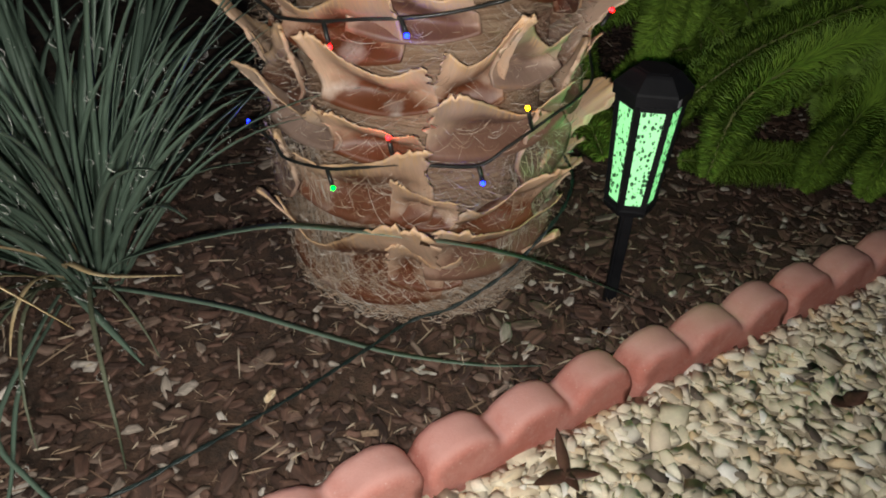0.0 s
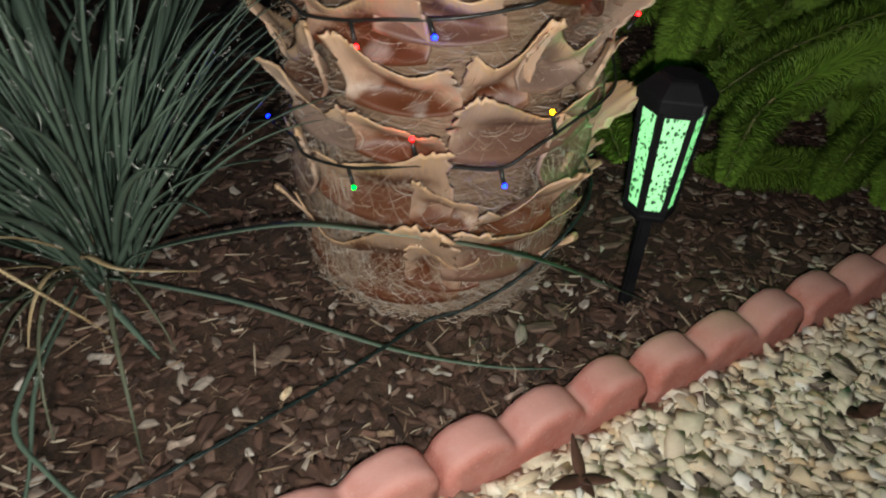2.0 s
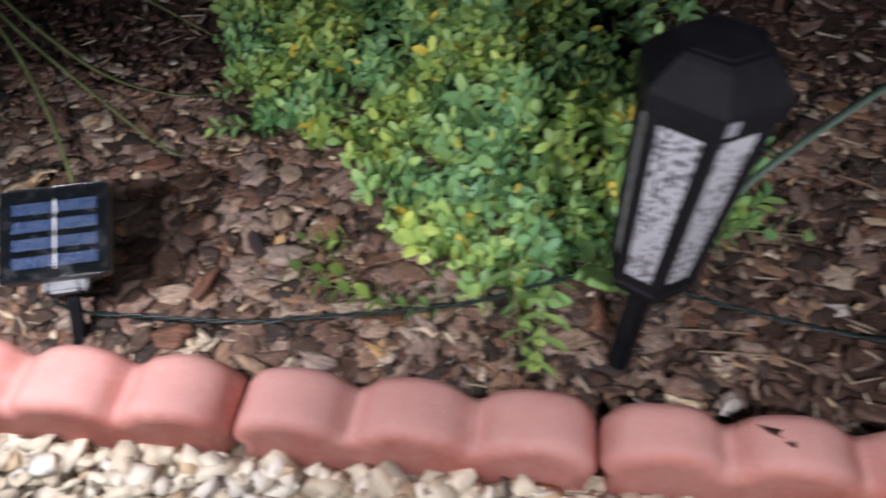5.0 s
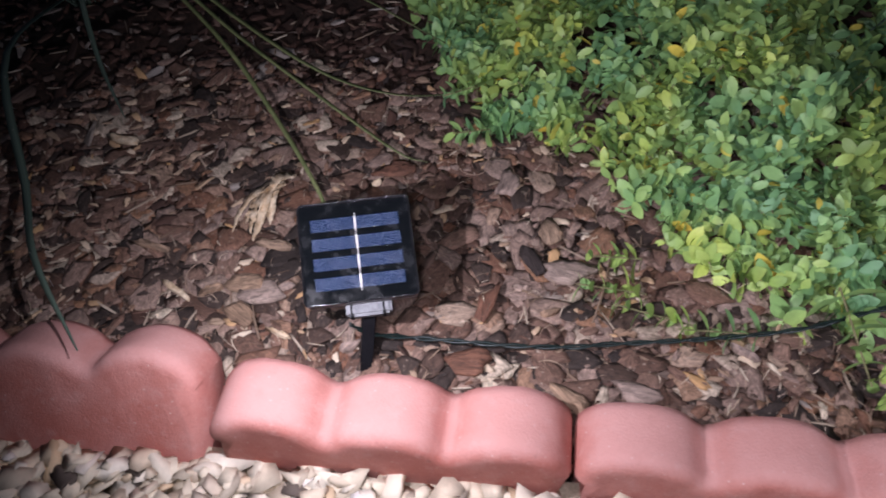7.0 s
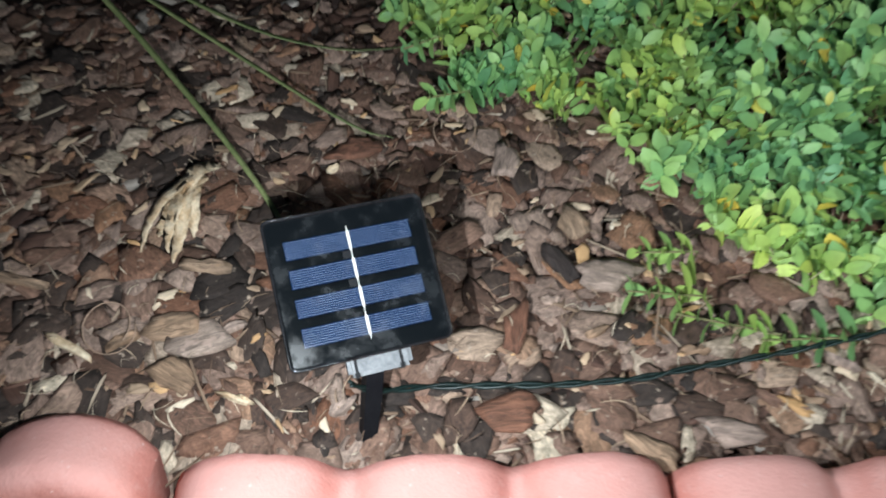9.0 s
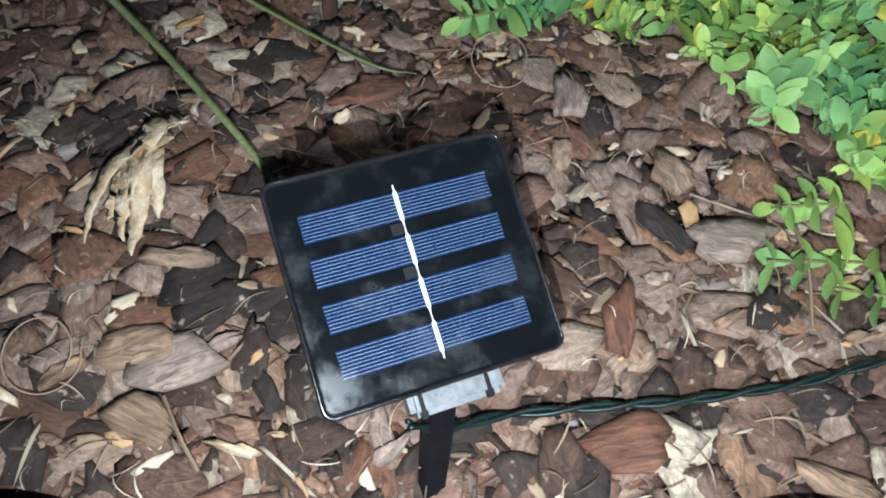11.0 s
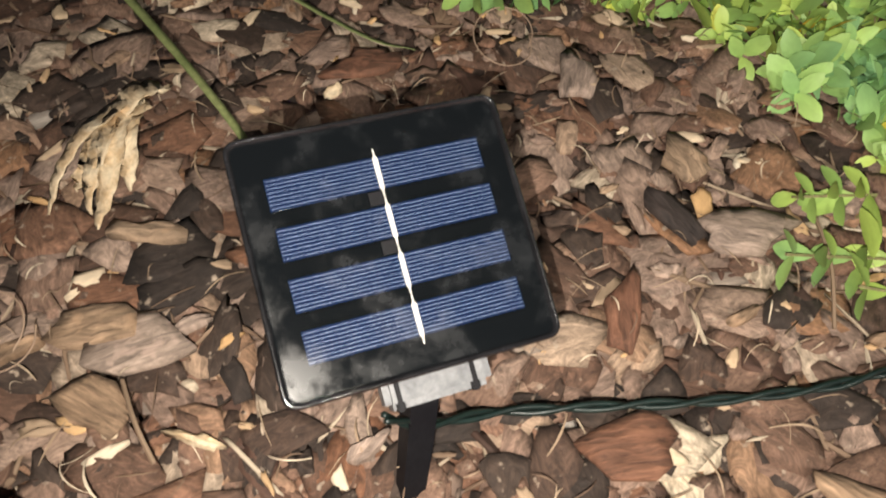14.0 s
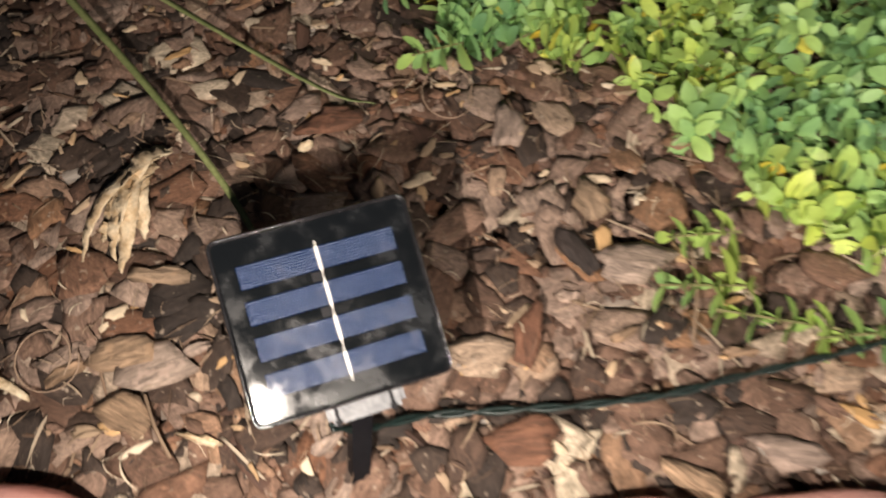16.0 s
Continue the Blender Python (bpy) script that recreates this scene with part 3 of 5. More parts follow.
# ---- solar panel on its stake ----
def solar_panel():
    c = Vector((-1.2068, -0.2253, 0.1108))
    ux = Vector((0.0591, 0.0796, -0.0034)).normalized()
    down = Vector((0.0648, -0.0514, -0.0415))
    down = (down - down.dot(ux) * ux).normalized()
    nz = ux.cross(-down).normalized()
    M = Matrix((ux, -down, nz)).transposed().to_4x4()
    foot = Vector((-1.171, -0.266, 0.0))
    M.translation = c - foot
    t = thing("solar_panel", Matrix.Translation(foot), "small square black solar panel on a stake in bark mulch", "solar panel")
    W, H = 0.0990, 0.0920

    def at(u, v, z=0.0):
        return M @ Matrix.Translation(((u - 0.5) * W, (0.5 - v) * H, z))

    def rounded(w, hh, rad, z):
        pts = []
        for cx, cy, a0 in ((1, 1, 0), (-1, 1, 90), (-1, -1, 180), (1, -1, 270)):
            for k in range(5):
                q = radians(a0 + 22.5 * k)
                pts.append(M @ Vector((cx * (w / 2 - rad) + rad * math.cos(q), cy * (hh / 2 - rad) + rad * math.sin(q), z)))
        return pts

    bm = bmesh.new()
    loft(bm, [rounded(W - 0.006, H - 0.006, 0.004, -0.013), rounded(W - 0.001, H - 0.001, 0.005, -0.011), rounded(W, H, 0.005, -0.002), rounded(W, H, 0.005, -0.0008)])
    part("housing", bm, m_case, t)
    bm = bmesh.new()
    rings = [rounded(W, H, 0.005, -0.0008), rounded(W + 0.0004, H + 0.0004, 0.005, 0.0010), rounded(W - 0.0004, H - 0.0004, 0.0048, 0.0019), rounded(W - 0.0016, H - 0.0016, 0.0044, 0.0023), rounded(W - 0.0030, H - 0.0030, 0.0038, 0.0018), rounded(W - 0.0042, H - 0.0042, 0.0032, 0.0)]
    loft(bm, rings, caps=False)
    part("rim", bm, m_rim, t, smooth=True)
    bm = bmesh.new()
    loft(bm, [rounded(W - 0.0030, H - 0.0030, 0.0037, -0.0007), rounded(W - 0.0030, H - 0.0030, 0.0037, 0.0001), rounded(W - 0.0050, H - 0.0050, 0.003, 0.0004)])
    part("face", bm, m_face, t, "glossy black resin face, dusty in one corner")
    for v in (0.227, 0.418, 0.609, 0.800):
        bm = bmesh.new()
        box(bm, 0.78 * W, 0.124 * H, 0.0004, at(0.5, v, 0.0007))
        cell = part("solar_cell", bm, m_cell, t, "dark blue silicon cell")
        for k in range(8):
            bm = bmesh.new()
            box(bm, 0.775 * W, 0.00016, 0.0001, at(0.5, v + (k - 3.5) * 0.0150, 0.00098))
            part("contact_line", bm, m_line, cell)
        bm = bmesh.new()
        ring = [(0.503 - 0.0022, v - 0.094), (0.503 + 0.0022, v - 0.094), (0.503 + 0.003, v - 0.068), (0.503 + 0.009, v - 0.060), (0.503 + 0.0085, v + 0.060), (0.503 + 0.003, v + 0.072), (0.503 + 0.0022, v + 0.094), (0.503 - 0.0022, v + 0.094), (0.503 - 0.003, v + 0.070), (0.503 - 0.0085, v + 0.060), (0.503 - 0.009, v - 0.060), (0.503 - 0.003, v - 0.068)]
        loft(bm, [[at(u, w, z).translation for u, w in ring[::-1]] for z in (0.0009, 0.0013)])
        part("busbar", bm, m_silver, cell)
    for v in (0.322, 0.513):
        bm = bmesh.new()
        box(bm, 0.060 * W, 0.050 * H, 0.0004, at(0.478, v, 0.0007))
        part("joint_tab", bm, m_black, t)
    bm = bmesh.new()
    box(bm, 0.040, 0.016, 0.014, M @ Matrix.Translation((0.004, -H / 2 - 0.002, -0.017)), 0.0025)
    part("connector_box", bm, m_case_grey, t, "grey plastic connector box")
    for x in (-0.011, 0.017):
        bm = bmesh.new()
        box(bm, 0.003, 0.0175, 0.015, M @ Matrix.Translation((x, -H / 2 - 0.002, -0.017)), 0.0006)
        part("clip", bm, m_black, t)
    top = M @ Vector((0.004, -H / 2 + 0.004, -0.026))
    bm = bmesh.new()
    s = Vector((0.009, 0.013, 0)).normalized()
    f = Vector((-s.y, s.x, 0))
    rings = []
    for p, w, d in ((top, 0.0058, 0.005), (top * 0.45, 0.0056, 0.005), (Vector((0, 0, 0.004)), 0.0050, 0.004), (Vector((0, 0, -0.04)), 0.002, 0.002)):
        rings.append([p + s * w + f * d, p + s * w - f * d, p - s * w - f * d, p - s * w + f * d])
    loft(bm, rings)
    bmesh.ops.recalc_face_normals(bm, faces=bm.faces)
    part("stake", bm, m_black, t)
    bm = bmesh.new()
    box(bm, 0.028, 0.030, 0.016, M @ Matrix.Translation((0.004, -0.028, -0.020)), 0.003)
    part("bracket", bm, m_black, t)
    return M, foot


m_case = speckled("worn_grey_case", (0.08, 0.082, 0.088), (0.17, 0.172, 0.18), 50, 0.45, 0.08, 0.0004, 600)
m_case_grey = speckled("grey_case", (0.10, 0.105, 0.115), (0.19, 0.195, 0.205), 90, 0.55, 0.2, 0.0005, 500)
m_rim = speckled("glossy_rim", (0.006, 0.006, 0.007), (0.016, 0.016, 0.018), 45, 0.16, 0.1, 0.0004, 500)
m_silver = speckled("solder_silver", (0.42, 0.41, 0.38), (0.68, 0.66, 0.62), 260, 0.5, 0.2, 0.0003, 900)
m_line = speckled("contact_silver", (0.16, 0.21, 0.33), (0.21, 0.27, 0.40), 90, 0.5, 0.0, 0.0003, 500)


def glossy(name, colour, paling):
    """Resin over a dark face, with a dusty film that scatters the light."""
    m, nt, b = start(name, 0.12)
    tc = node(nt, "ShaderNodeTexCoord").outputs["Object"]
    n1 = node(nt, "ShaderNodeTexNoise", {"Vector": tc, "Scale": 55.0, "Detail": 6.0, "Roughness": 0.62}).outputs["Fac"]
    n2 = node(nt, "ShaderNodeTexNoise", {"Vector": tc, "Scale": 900.0, "Detail": 2.0}).outputs["Fac"]
    film = ramp(nt, n1, [(0.50, (0, 0, 0)), (0.72, (paling,) * 3)])
    nt.links.new(mixed(nt, film, colour, (0.32, 0.34, 0.38)), b.inputs["Base Color"])
    nt.links.new(ramp(nt, n1, [(0.42, (0.10,) * 3), (0.66, (0.36,) * 3)]), b.inputs["Roughness"])
    b.inputs["Coat Weight"].default_value, b.inputs["Coat Roughness"].default_value = 0.14, 0.10
    b.inputs["Specular IOR Level"].default_value = 0.22
    bumped(nt, b, n2, 0.03, 0.0003)
    return m


m_face = glossy("panel_face", (0.004, 0.005, 0.006), 0.025)
m_cell = glossy("solar_blue", (0.004, 0.012, 0.040), 0.03)
PM, PFOOT = solar_panel()


# ---- palm trunk ----
TRUNK = Vector((-0.010, 0.935, 0.0))


def trunk_radius(z):
    return 0.158 + 0.032 * min(1.0, max(0.0, z / 0.22))


def boot_material(name, pale, deep, grey):
    """Smooth leaf base: orange-brown low down in its hollow, pale above, grey with age in patches."""
    m, nt, b = start(name, 0.5)
    uv = node(nt, "ShaderNodeTexCoord").outputs["UV"]
    ob = node(nt, "ShaderNodeTexCoord").outputs["Object"]
    y = node(nt, "ShaderNodeSeparateXYZ", {"Vector": uv}).outputs["Y"]
    rnd = node(nt, "ShaderNodeObjectInfo").outputs["Random"]
    n1 = node(nt, "ShaderNodeTexNoise", {"Vector": ob, "W": rnd, "Scale": 16.0, "Detail": 5.0}, noise_dimensions="4D").outputs["Fac"]
    mp = node(nt, "ShaderNodeMapping", {"Vector": uv, "Scale": (60.0, 3.0, 1.0)}).outputs[0]
    n2 = node(nt, "ShaderNodeTexNoise", {"Vector": mp, "W": rnd, "Scale": 1.0, "Detail": 5.0, "Roughness": 0.7}, noise_dimensions="4D").outputs["Fac"]
    sh = node(nt, "ShaderNodeMath", {0: n1, 1: 0.9}, operation="MULTIPLY").outputs[0]
    x = node(nt, "ShaderNodeSeparateXYZ", {"Vector": uv}).outputs["X"]
    off = node(nt, "ShaderNodeMath", {0: x, 1: 0.5}, operation="SUBTRACT").outputs[0]
    off = node(nt, "ShaderNodeMath", {0: off}, operation="ABSOLUTE").outputs[0]
    rim = node(nt, "ShaderNodeMath", {0: off, 1: 1.1, 2: sh}, operation="MULTIPLY_ADD").outputs[0]
    low = node(nt, "ShaderNodeMath", {0: y, 1: 0.80, 2: rim}, operation="MULTIPLY_ADD").outputs[0]
    low = node(nt, "ShaderNodeMath", {0: low, 1: 0.64}, operation="MULTIPLY").outputs[0]
    col = ramp(nt, low, [(0.63, deep), (0.71, tuple(0.40 * p + 0.60 * d for p, d in zip(pale, deep))), (0.81, pale), (0.95, tuple(min(1, 1.15 * p) for p in pale))])
    col = mixed(nt, ramp(nt, rnd, [(0.6, (0, 0, 0)), (1.0, (0.35,) * 3)]), col, grey)
    col = mixed(nt, ramp(nt, node(nt, "ShaderNodeMath", {0: y, 1: n2}, operation="MULTIPLY").outputs[0], [(0.40, (0, 0, 0)), (0.55, (0.8,) * 3)]), col, (0.60, 0.38, 0.19))
    col = mixed(nt, ramp(nt, n1, [(0.60, (0, 0, 0)), (0.74, (0.7,) * 3)]), col, grey)
    col = mixed(nt, 1.0, col, ramp(nt, n2, [(0.3, (0.84,) * 3), (0.7, (1.10,) * 3)]), "MULTIPLY")
    nt.links.new(col, b.inputs["Base Color"])
    bumped(nt, b, n2, 0.2, 0.0008)
    return m


m_boot = boot_material("palm_boot", (0.56, 0.38, 0.27), (0.125, 0.038, 0.015), (0.50, 0.44, 0.39))


def boot(rng, wide, high, lean, out, curl, side, scoop=0.020):
    """One cut leaf base: a scoop that rises to a blunt toothed horn on one side. x along the trunk's round, y outwards, z up; its foot at the origin."""
    nu, nv = 40, 13
    front, back, uv = [], [], []
    teeth = [rng.uniform(-1, 1) for _ in range(60)]
    for j in range(nv + 1):
        v = j / nv
        for i in range(nu + 1):
            u = 2 * i / nu - 1
            g = u * side
            rise = min(1.0, max(0.0, (g + 0.35) / 1.1))
            rise = rise * rise * (3 - 2 * rise)
            fall = min(1.0, max(0.0, (-g - 0.55) / 0.45))
            top = 0.56 + 0.44 * rise + 0.14 * fall
            edge = (abs(u) > 0.97) * (v > 0.4) * teeth[(j * 7 + (u > 0) * 3) % 60] * 0.10
            x = wide * (u + edge * u) * (1 - 0.22 * v * (0.4 + 0.6 * rise)) + lean * v ** 1.4 * (0.3 + rise)
            y = 0.004 + out * v ** 1.5 * (0.55 + 0.75 * rise) + curl * abs(u) ** 1.8 * (0.2 + v) - (0.185 - math.sqrt(0.185 ** 2 - min(abs(x), 0.17) ** 2)) * (1 - 0.35 * v)
            y -= scoop * (1 - u * u) * math.exp(-((v - 0.38) / 0.26) ** 2)
            y += 0.55 * scoop * math.exp(-(v / 0.10) ** 2)
            y += 0.0022 * math.sin(u * 9 + teeth[0] * 5 + v * 2) * v
            z = high * v * top + (0.006 + 0.024 * rise ** 4 + 0.010 * fall) * high * (0.9 * (i % 2) - 0.45 + 1.3 * teeth[(i * 5) % 60]) * v ** 8 + 0.05 * high * math.sin(u * 4 + teeth[1] * 6) * v + 0.12 * high * u * u * (1 - v)
            front.append(Vector((x, y, z)))
            back.append(Vector((x * 0.985, y - 0.003 - 0.008 * (1 - abs(u)) * (1 - v) - 0.0025 * rise, z - 0.002 * v)))
            uv.append((0.5 + u * 0.5, v))
    N, w, T = len(front), nu + 1, []
    for j in range(nv):
        for i in range(nu):
            a, b, c, d = j * w + i, j * w + i + 1, (j + 1) * w + i + 1, (j + 1) * w + i
            T += [(a, c, b), (a, d, c), (N + a, N + b, N + c), (N + a, N + c, N + d)]
    rim = [(i, i + 1) for i in range(nu)] + [(j * w + nu, (j + 1) * w + nu) for j in range(nv)] + [(nv * w + i + 1, nv * w + i) for i in range(nu - 1, -1, -1)] + [((j + 1) * w, j * w) for j in range(nv - 1, -1, -1)]
    for a, b in rim:
        T += [(a, b, N + b), (a, N + b, N + a)]
    return tri_mesh("boot", front + back, T, uv + uv, True)


def palm():
    t = thing("palm_trunk", Matrix.Translation(TRUNK), "thick palm trunk of tan cut leaf bases and matted fibre", "palm tree")
    bm = bmesh.new()
    rings = []
    for k in range(30):
        z = -0.05 + k * 0.032
        rings.append([((trunk_radius(z) - 0.030 + 0.008 * noise.noise(Vector((math.cos(a) * 5, math.sin(a) * 5, z * 22)))) * math.cos(a), (trunk_radius(z) - 0.030 + 0.008 * noise.noise(Vector((math.cos(a) * 5, math.sin(a) * 5, z * 22)))) * math.sin(a), z) for a in (2 * math.pi * i / 48 for i in range(48))])
    loft(bm, rings)
    part("core", bm, m_fibre, t, "matted brown fibre", smooth=True)
    r = random.Random(11)
    meshes = {s: [boot(r, r.uniform(0.074, 0.098), r.uniform(0.115, 0.145), s * r.uniform(0.018, 0.050), r.uniform(0.042, 0.064), r.uniform(0.006, 0.022), s) for _ in range(7)] for s in (-1, 1)}
    # the boots that face the path: angle, height of the foot, half width and height, with the sign of the side on which the horn stands
    front = ((-21, 0.171, 0.092, -0.131), (3, 0.172, 0.042, 0.085), (30, 0.147, 0.063, -0.111), (-30, 0.034, 0.125, -0.176), (5, 0.066, 0.050, 0.091), (40, 0.090, 0.115, 0.118), (16, 0.322, 0.041, -0.118),
             (36, 0.350, 0.050, 0.092), (30, 0.275, 0.095, 0.100), (61, 0.217, 0.080, 0.120), (-43, 0.262, 0.066, 0.084), (-12, 0.325, 0.066, 0.085), (-62, 0.290, 0.073, -0.100), (-12, 0.262, 0.055, 0.078), (74, 0.290, 0.066, 0.105),
             (-28, 0.375, 0.080, -0.10), (-2, 0.405, 0.070, 0.09), (-70, 0.150, 0.066, -0.11), (74, 0.130, 0.068, 0.115))
    for k, (a, z, wide, high) in enumerate(front):
        s = 1 if high > 0 else -1
        me = boot(r, wide, abs(high), s * 0.28 * wide, (0.36 if abs(a) < 50 else 0.10) * abs(high), r.uniform(0.004, 0.012), s, 0.012 + 0.17 * wide)
        ob = place("boot", me, m_boot, t)
        rad, th = trunk_radius(z) + 0.002 + 0.004 * (k % 3), radians(a - 90)
        ob.matrix_basis = Matrix.Translation((rad * math.cos(th), rad * math.sin(th), z - 0.008)) @ pose(0, 0, 0, r.uniform(-2, 4), r.uniform(-6, 6), a - 180)
    more = ((72, 0.030, 1), (-82, 0.050, -1), (26, 0.49, 1), (-22, 0.50, -1), (2, 0.50, 1), (54, 0.47, 1), (-54, 0.49, -1), (77, 0.44, 1), (-82, 0.45, -1), (8, 0.57, 1), (-34, 0.58, -1), (44, 0.57, 1))
    spots_at = [(a - 90, z, s) for a, z, s in more] + [(90 + r.uniform(-85, 85), 0.02 * k, r.choice((-1, 1))) for k in range(30)]
    for k, (a, z, s) in enumerate(spots_at):
        ob = place("boot", meshes[s][k % 7], m_boot, t)
        rad = trunk_radius(z) - 0.010
        th = radians(a)
        ob.matrix_basis = Matrix.Translation((rad * math.cos(th), rad * math.sin(th), z - 0.045)) @ pose(0, 0, 0, r.uniform(-3, 6), r.uniform(-10, 10), a - 90)
    # loose hair-like fibres, gathered round the foot and in the hollows
    V, T = [], []
    for k in range(7500):
        th = r.uniform(-math.pi, 0.0) if k % 5 else r.uniform(0, math.pi)
        z = 0.5 * r.random() ** 1.6 + 0.005
        path = []
        d = r.uniform(-0.6, 0.6)
        dz = r.gauss(0.0, 0.22) - 0.05
        rr = trunk_radius(z) + r.uniform(-0.024, 0.018)
        bend = r.gauss(0, 1.0)
        for i in range(5):
            s = i / 4 * r.uniform(0.8, 1.0)
            ang = th + d * s * 0.35
            path.append(Vector((rr * math.cos(ang), rr * math.sin(ang), max(0.004, z + 0.07 * (dz * s + 0.4 * bend * s * s)))) + Vector((math.cos(ang), math.sin(ang), 0)) * 0.012 * math.sin(3 * s + bend))
        w = r.uniform(0.0002, 0.00055)
        b0 = len(V)
        for p in path:
            o = p.normalized() * w
            V += [p + Vector((0, 0, w)), p - Vector((0, 0, w)) + o]
        for i in range(4):
            q = b0 + 2 * i
            T += [(q, q + 1, q + 3), (q, q + 3, q + 2)]
    # grey strands draped down the sides, and long ones wound round the foot
    for k in range(1500):
        draped = k % 3 > 0
        if draped:
            a0 = radians(-90 + r.choice((-1, 1)) * r.uniform(34, 92))
            z0, fall, turn = r.uniform(0.05, 0.26), r.uniform(0.05, 0.14), r.gauss(0, 0.10)
        else:
            a0 = radians(r.uniform(-180, 0))
            z0, fall, turn = r.uniform(0.015, 0.075), r.gauss(0.0, 0.014), r.choice((-1, 1)) * r.uniform(0.25, 0.75)
        swell, wave = r.uniform(-0.004, 0.020), r.uniform(0, 6)
        b0, w = len(V), r.uniform(0.0002, 0.0006)
        for i in range(8):
            q = i / 7
            ang, z = a0 + turn * q + 0.02 * math.sin(5 * q + wave), max(0.006, z0 - fall * q - (0.0 if draped else 0.025 * math.sin(3.14 * q)))
            rr = trunk_radius(z) + swell + 0.006 * math.sin(4 * q + wave)
            c, o = Vector((rr * math.cos(ang), rr * math.sin(ang), z)), Vector((-math.sin(ang), math.cos(ang), 0.8)) * w
            V += [c - o, c + o]
        for i in range(7):
            q = b0 + 2 * i
            T += [(q, q + 1, q + 3), (q, q + 3, q + 2)]
    place("fibre_mat", tri_mesh("fibre_mat", V, T), m_fibre_hair, t, "pale hair-like palm fibres", kind="stuff")


m_fibre_hair = pieces("fibre_hair", [(0.0, (0.22, 0.13, 0.08)), (0.5, (0.40, 0.29, 0.21)), (1.0, (0.52, 0.47, 0.42))], grain=(40, 40), streak=0.1, rough=0.8)
palm()


# ---- string lights: cable from the panel along the bed, loops round the trunk ----
def glow(name, colour, strength):
    m, nt, b = start(name, 0.3)
    b.inputs["Base Color"].default_value = (*colour, 1)
    b.inputs["Emission Color"].default_value = (*colour, 1)
    b.inputs["Emission Strength"].default_value = strength
    return m


m_red, m_blue, m_yellow, m_green = glow("red_led", (1, 0.001, 0.003), 60), glow("blue_led", (0.001, 0.003, 1), 90), glow("yellow_led", (1, 0.40, 0.003), 28), glow("green_led", (0.0, 1, 0.03), 8)


def on_trunk(deg, z, r):
    a = radians(deg)
    return Vector((TRUNK.x + r * math.sin(a), TRUNK.y - r * math.cos(a), z))


def twisted(path, offset, turns_per_m, phase):
    out, s = [], 0.0
    for i, p in enumerate(path):
        d = (path[min(i + 1, len(path) - 1)] - path[max(i - 1, 0)]).normalized()
        if i:
            s += (p - path[i - 1]).length
        side = d.cross(Vector((0, 0, 1))).normalized()
        a = phase + s * turns_per_m * 2 * math.pi
        out.append(p + offset * (math.cos(a) * side + math.sin(a) * side.cross(d)))
    return out


lead = smooth_path([(-1.186, -0.262, 0.058), (-1.176, -0.248, 0.038), (-1.159, -0.222, 0.022), (-1.141, -0.207, 0.021), (-1.110, -0.183, 0.021), (-1.083, -0.162, 0.021), (-1.045, -0.128, 0.021), (-1.020, -0.100, 0.021), (-0.960, -0.035, 0.021),
                    (-0.905, 0.030, 0.023), (-0.857, 0.100, 0.032), (-0.815, 0.142, 0.030), (-0.775, 0.167, 0.022), (-0.717, 0.187, 0.023), (-0.612, 0.236, 0.024), (-0.469, 0.335, 0.025), (-0.295, 0.449, 0.026), (-0.250, 0.487, 0.026), (-0.150, 0.580, 0.026),
                    (-0.072, 0.662, 0.026), (-0.012, 0.722, 0.030), (0.043, 0.728, 0.052), (0.108, 0.752, 0.090), (0.138, 0.772, 0.114), (0.165, 0.790, 0.142), (0.190, 0.830, 0.158), (0.205, 0.890, 0.165), (0.200, 0.960, 0.165)], 14)
strings = thing("string_lights", Matrix(), "dark green string light cable with tiny coloured bulbs", "string lights")
for ph in (0.0, math.pi):
    bm = bmesh.new()
    tube(bm, twisted(lead, 0.0014, 18, ph), 0.00135, 5)
    part("lead_cable", bm, m_cable, strings, smooth=True)
low_loop = [(-100, 0.205), (-76, 0.222), (-58, 0.245), (-50, 0.247), (-44, 0.235), (-27, 0.245), (-16, 0.257), (-6, 0.267), (4, 0.268), (18, 0.265), (27, 0.283), (35, 0.297), (45, 0.309), (54, 0.312), (70, 0.316), (95, 0.320)]
top_loop = [(-100, 0.38), (-60, 0.415), (-48, 0.411), (-41, 0.406), (-26, 0.415), (-15, 0.424), (-5, 0.429), (5, 0.435), (17, 0.444), (26, 0.452), (60, 0.47), (95, 0.48)]
third_loop = [(-95, 0.56), (-40, 0.57), (0, 0.585), (45, 0.60), (95, 0.61)]
R_LOOP = 0.225
for loop in (low_loop, top_loop, third_loop):
    bm = bmesh.new()
    tube(bm, smooth_path([on_trunk(a, z, R_LOOP) for a, z in loop], 8), 0.0019, 6)
    part("loop_cable", bm, m_cable_black, strings, smooth=True)
bulbs = [(-6, 0.267, -7.5, 0.303, m_red), (35, 0.297, 30.6, 0.331, m_yellow), (18, 0.265, 19, 0.246, m_blue), (-27, 0.245, -23.8, 0.227, m_green), (-26, 0.415, -23.1, 0.393, m_red), (-5, 0.429, -3.2, 0.415, m_blue),
         (-76, 0.222, -84, 0.214, m_blue), (70, 0.385, 74, 0.400, m_red)]
for a0, z0, a1, z1, m in bulbs:
    p, q = on_trunk(a0, z0, R_LOOP), on_trunk(a1, z1, R_LOOP + 0.008)
    bm = bmesh.new()
    tube(bm, [p, p.lerp(q, 0.5), p.lerp(q, 0.85)], 0.0026, 6)
    holder = part("bulb_holder", bm, m_cable_black, strings, smooth=True)
    bm = bmesh.new()
    bmesh.ops.create_icosphere(bm, subdivisions=2, radius=0.0027, matrix=Matrix.Translation(q))
    part("bulb", bm, m, holder, smooth=True)


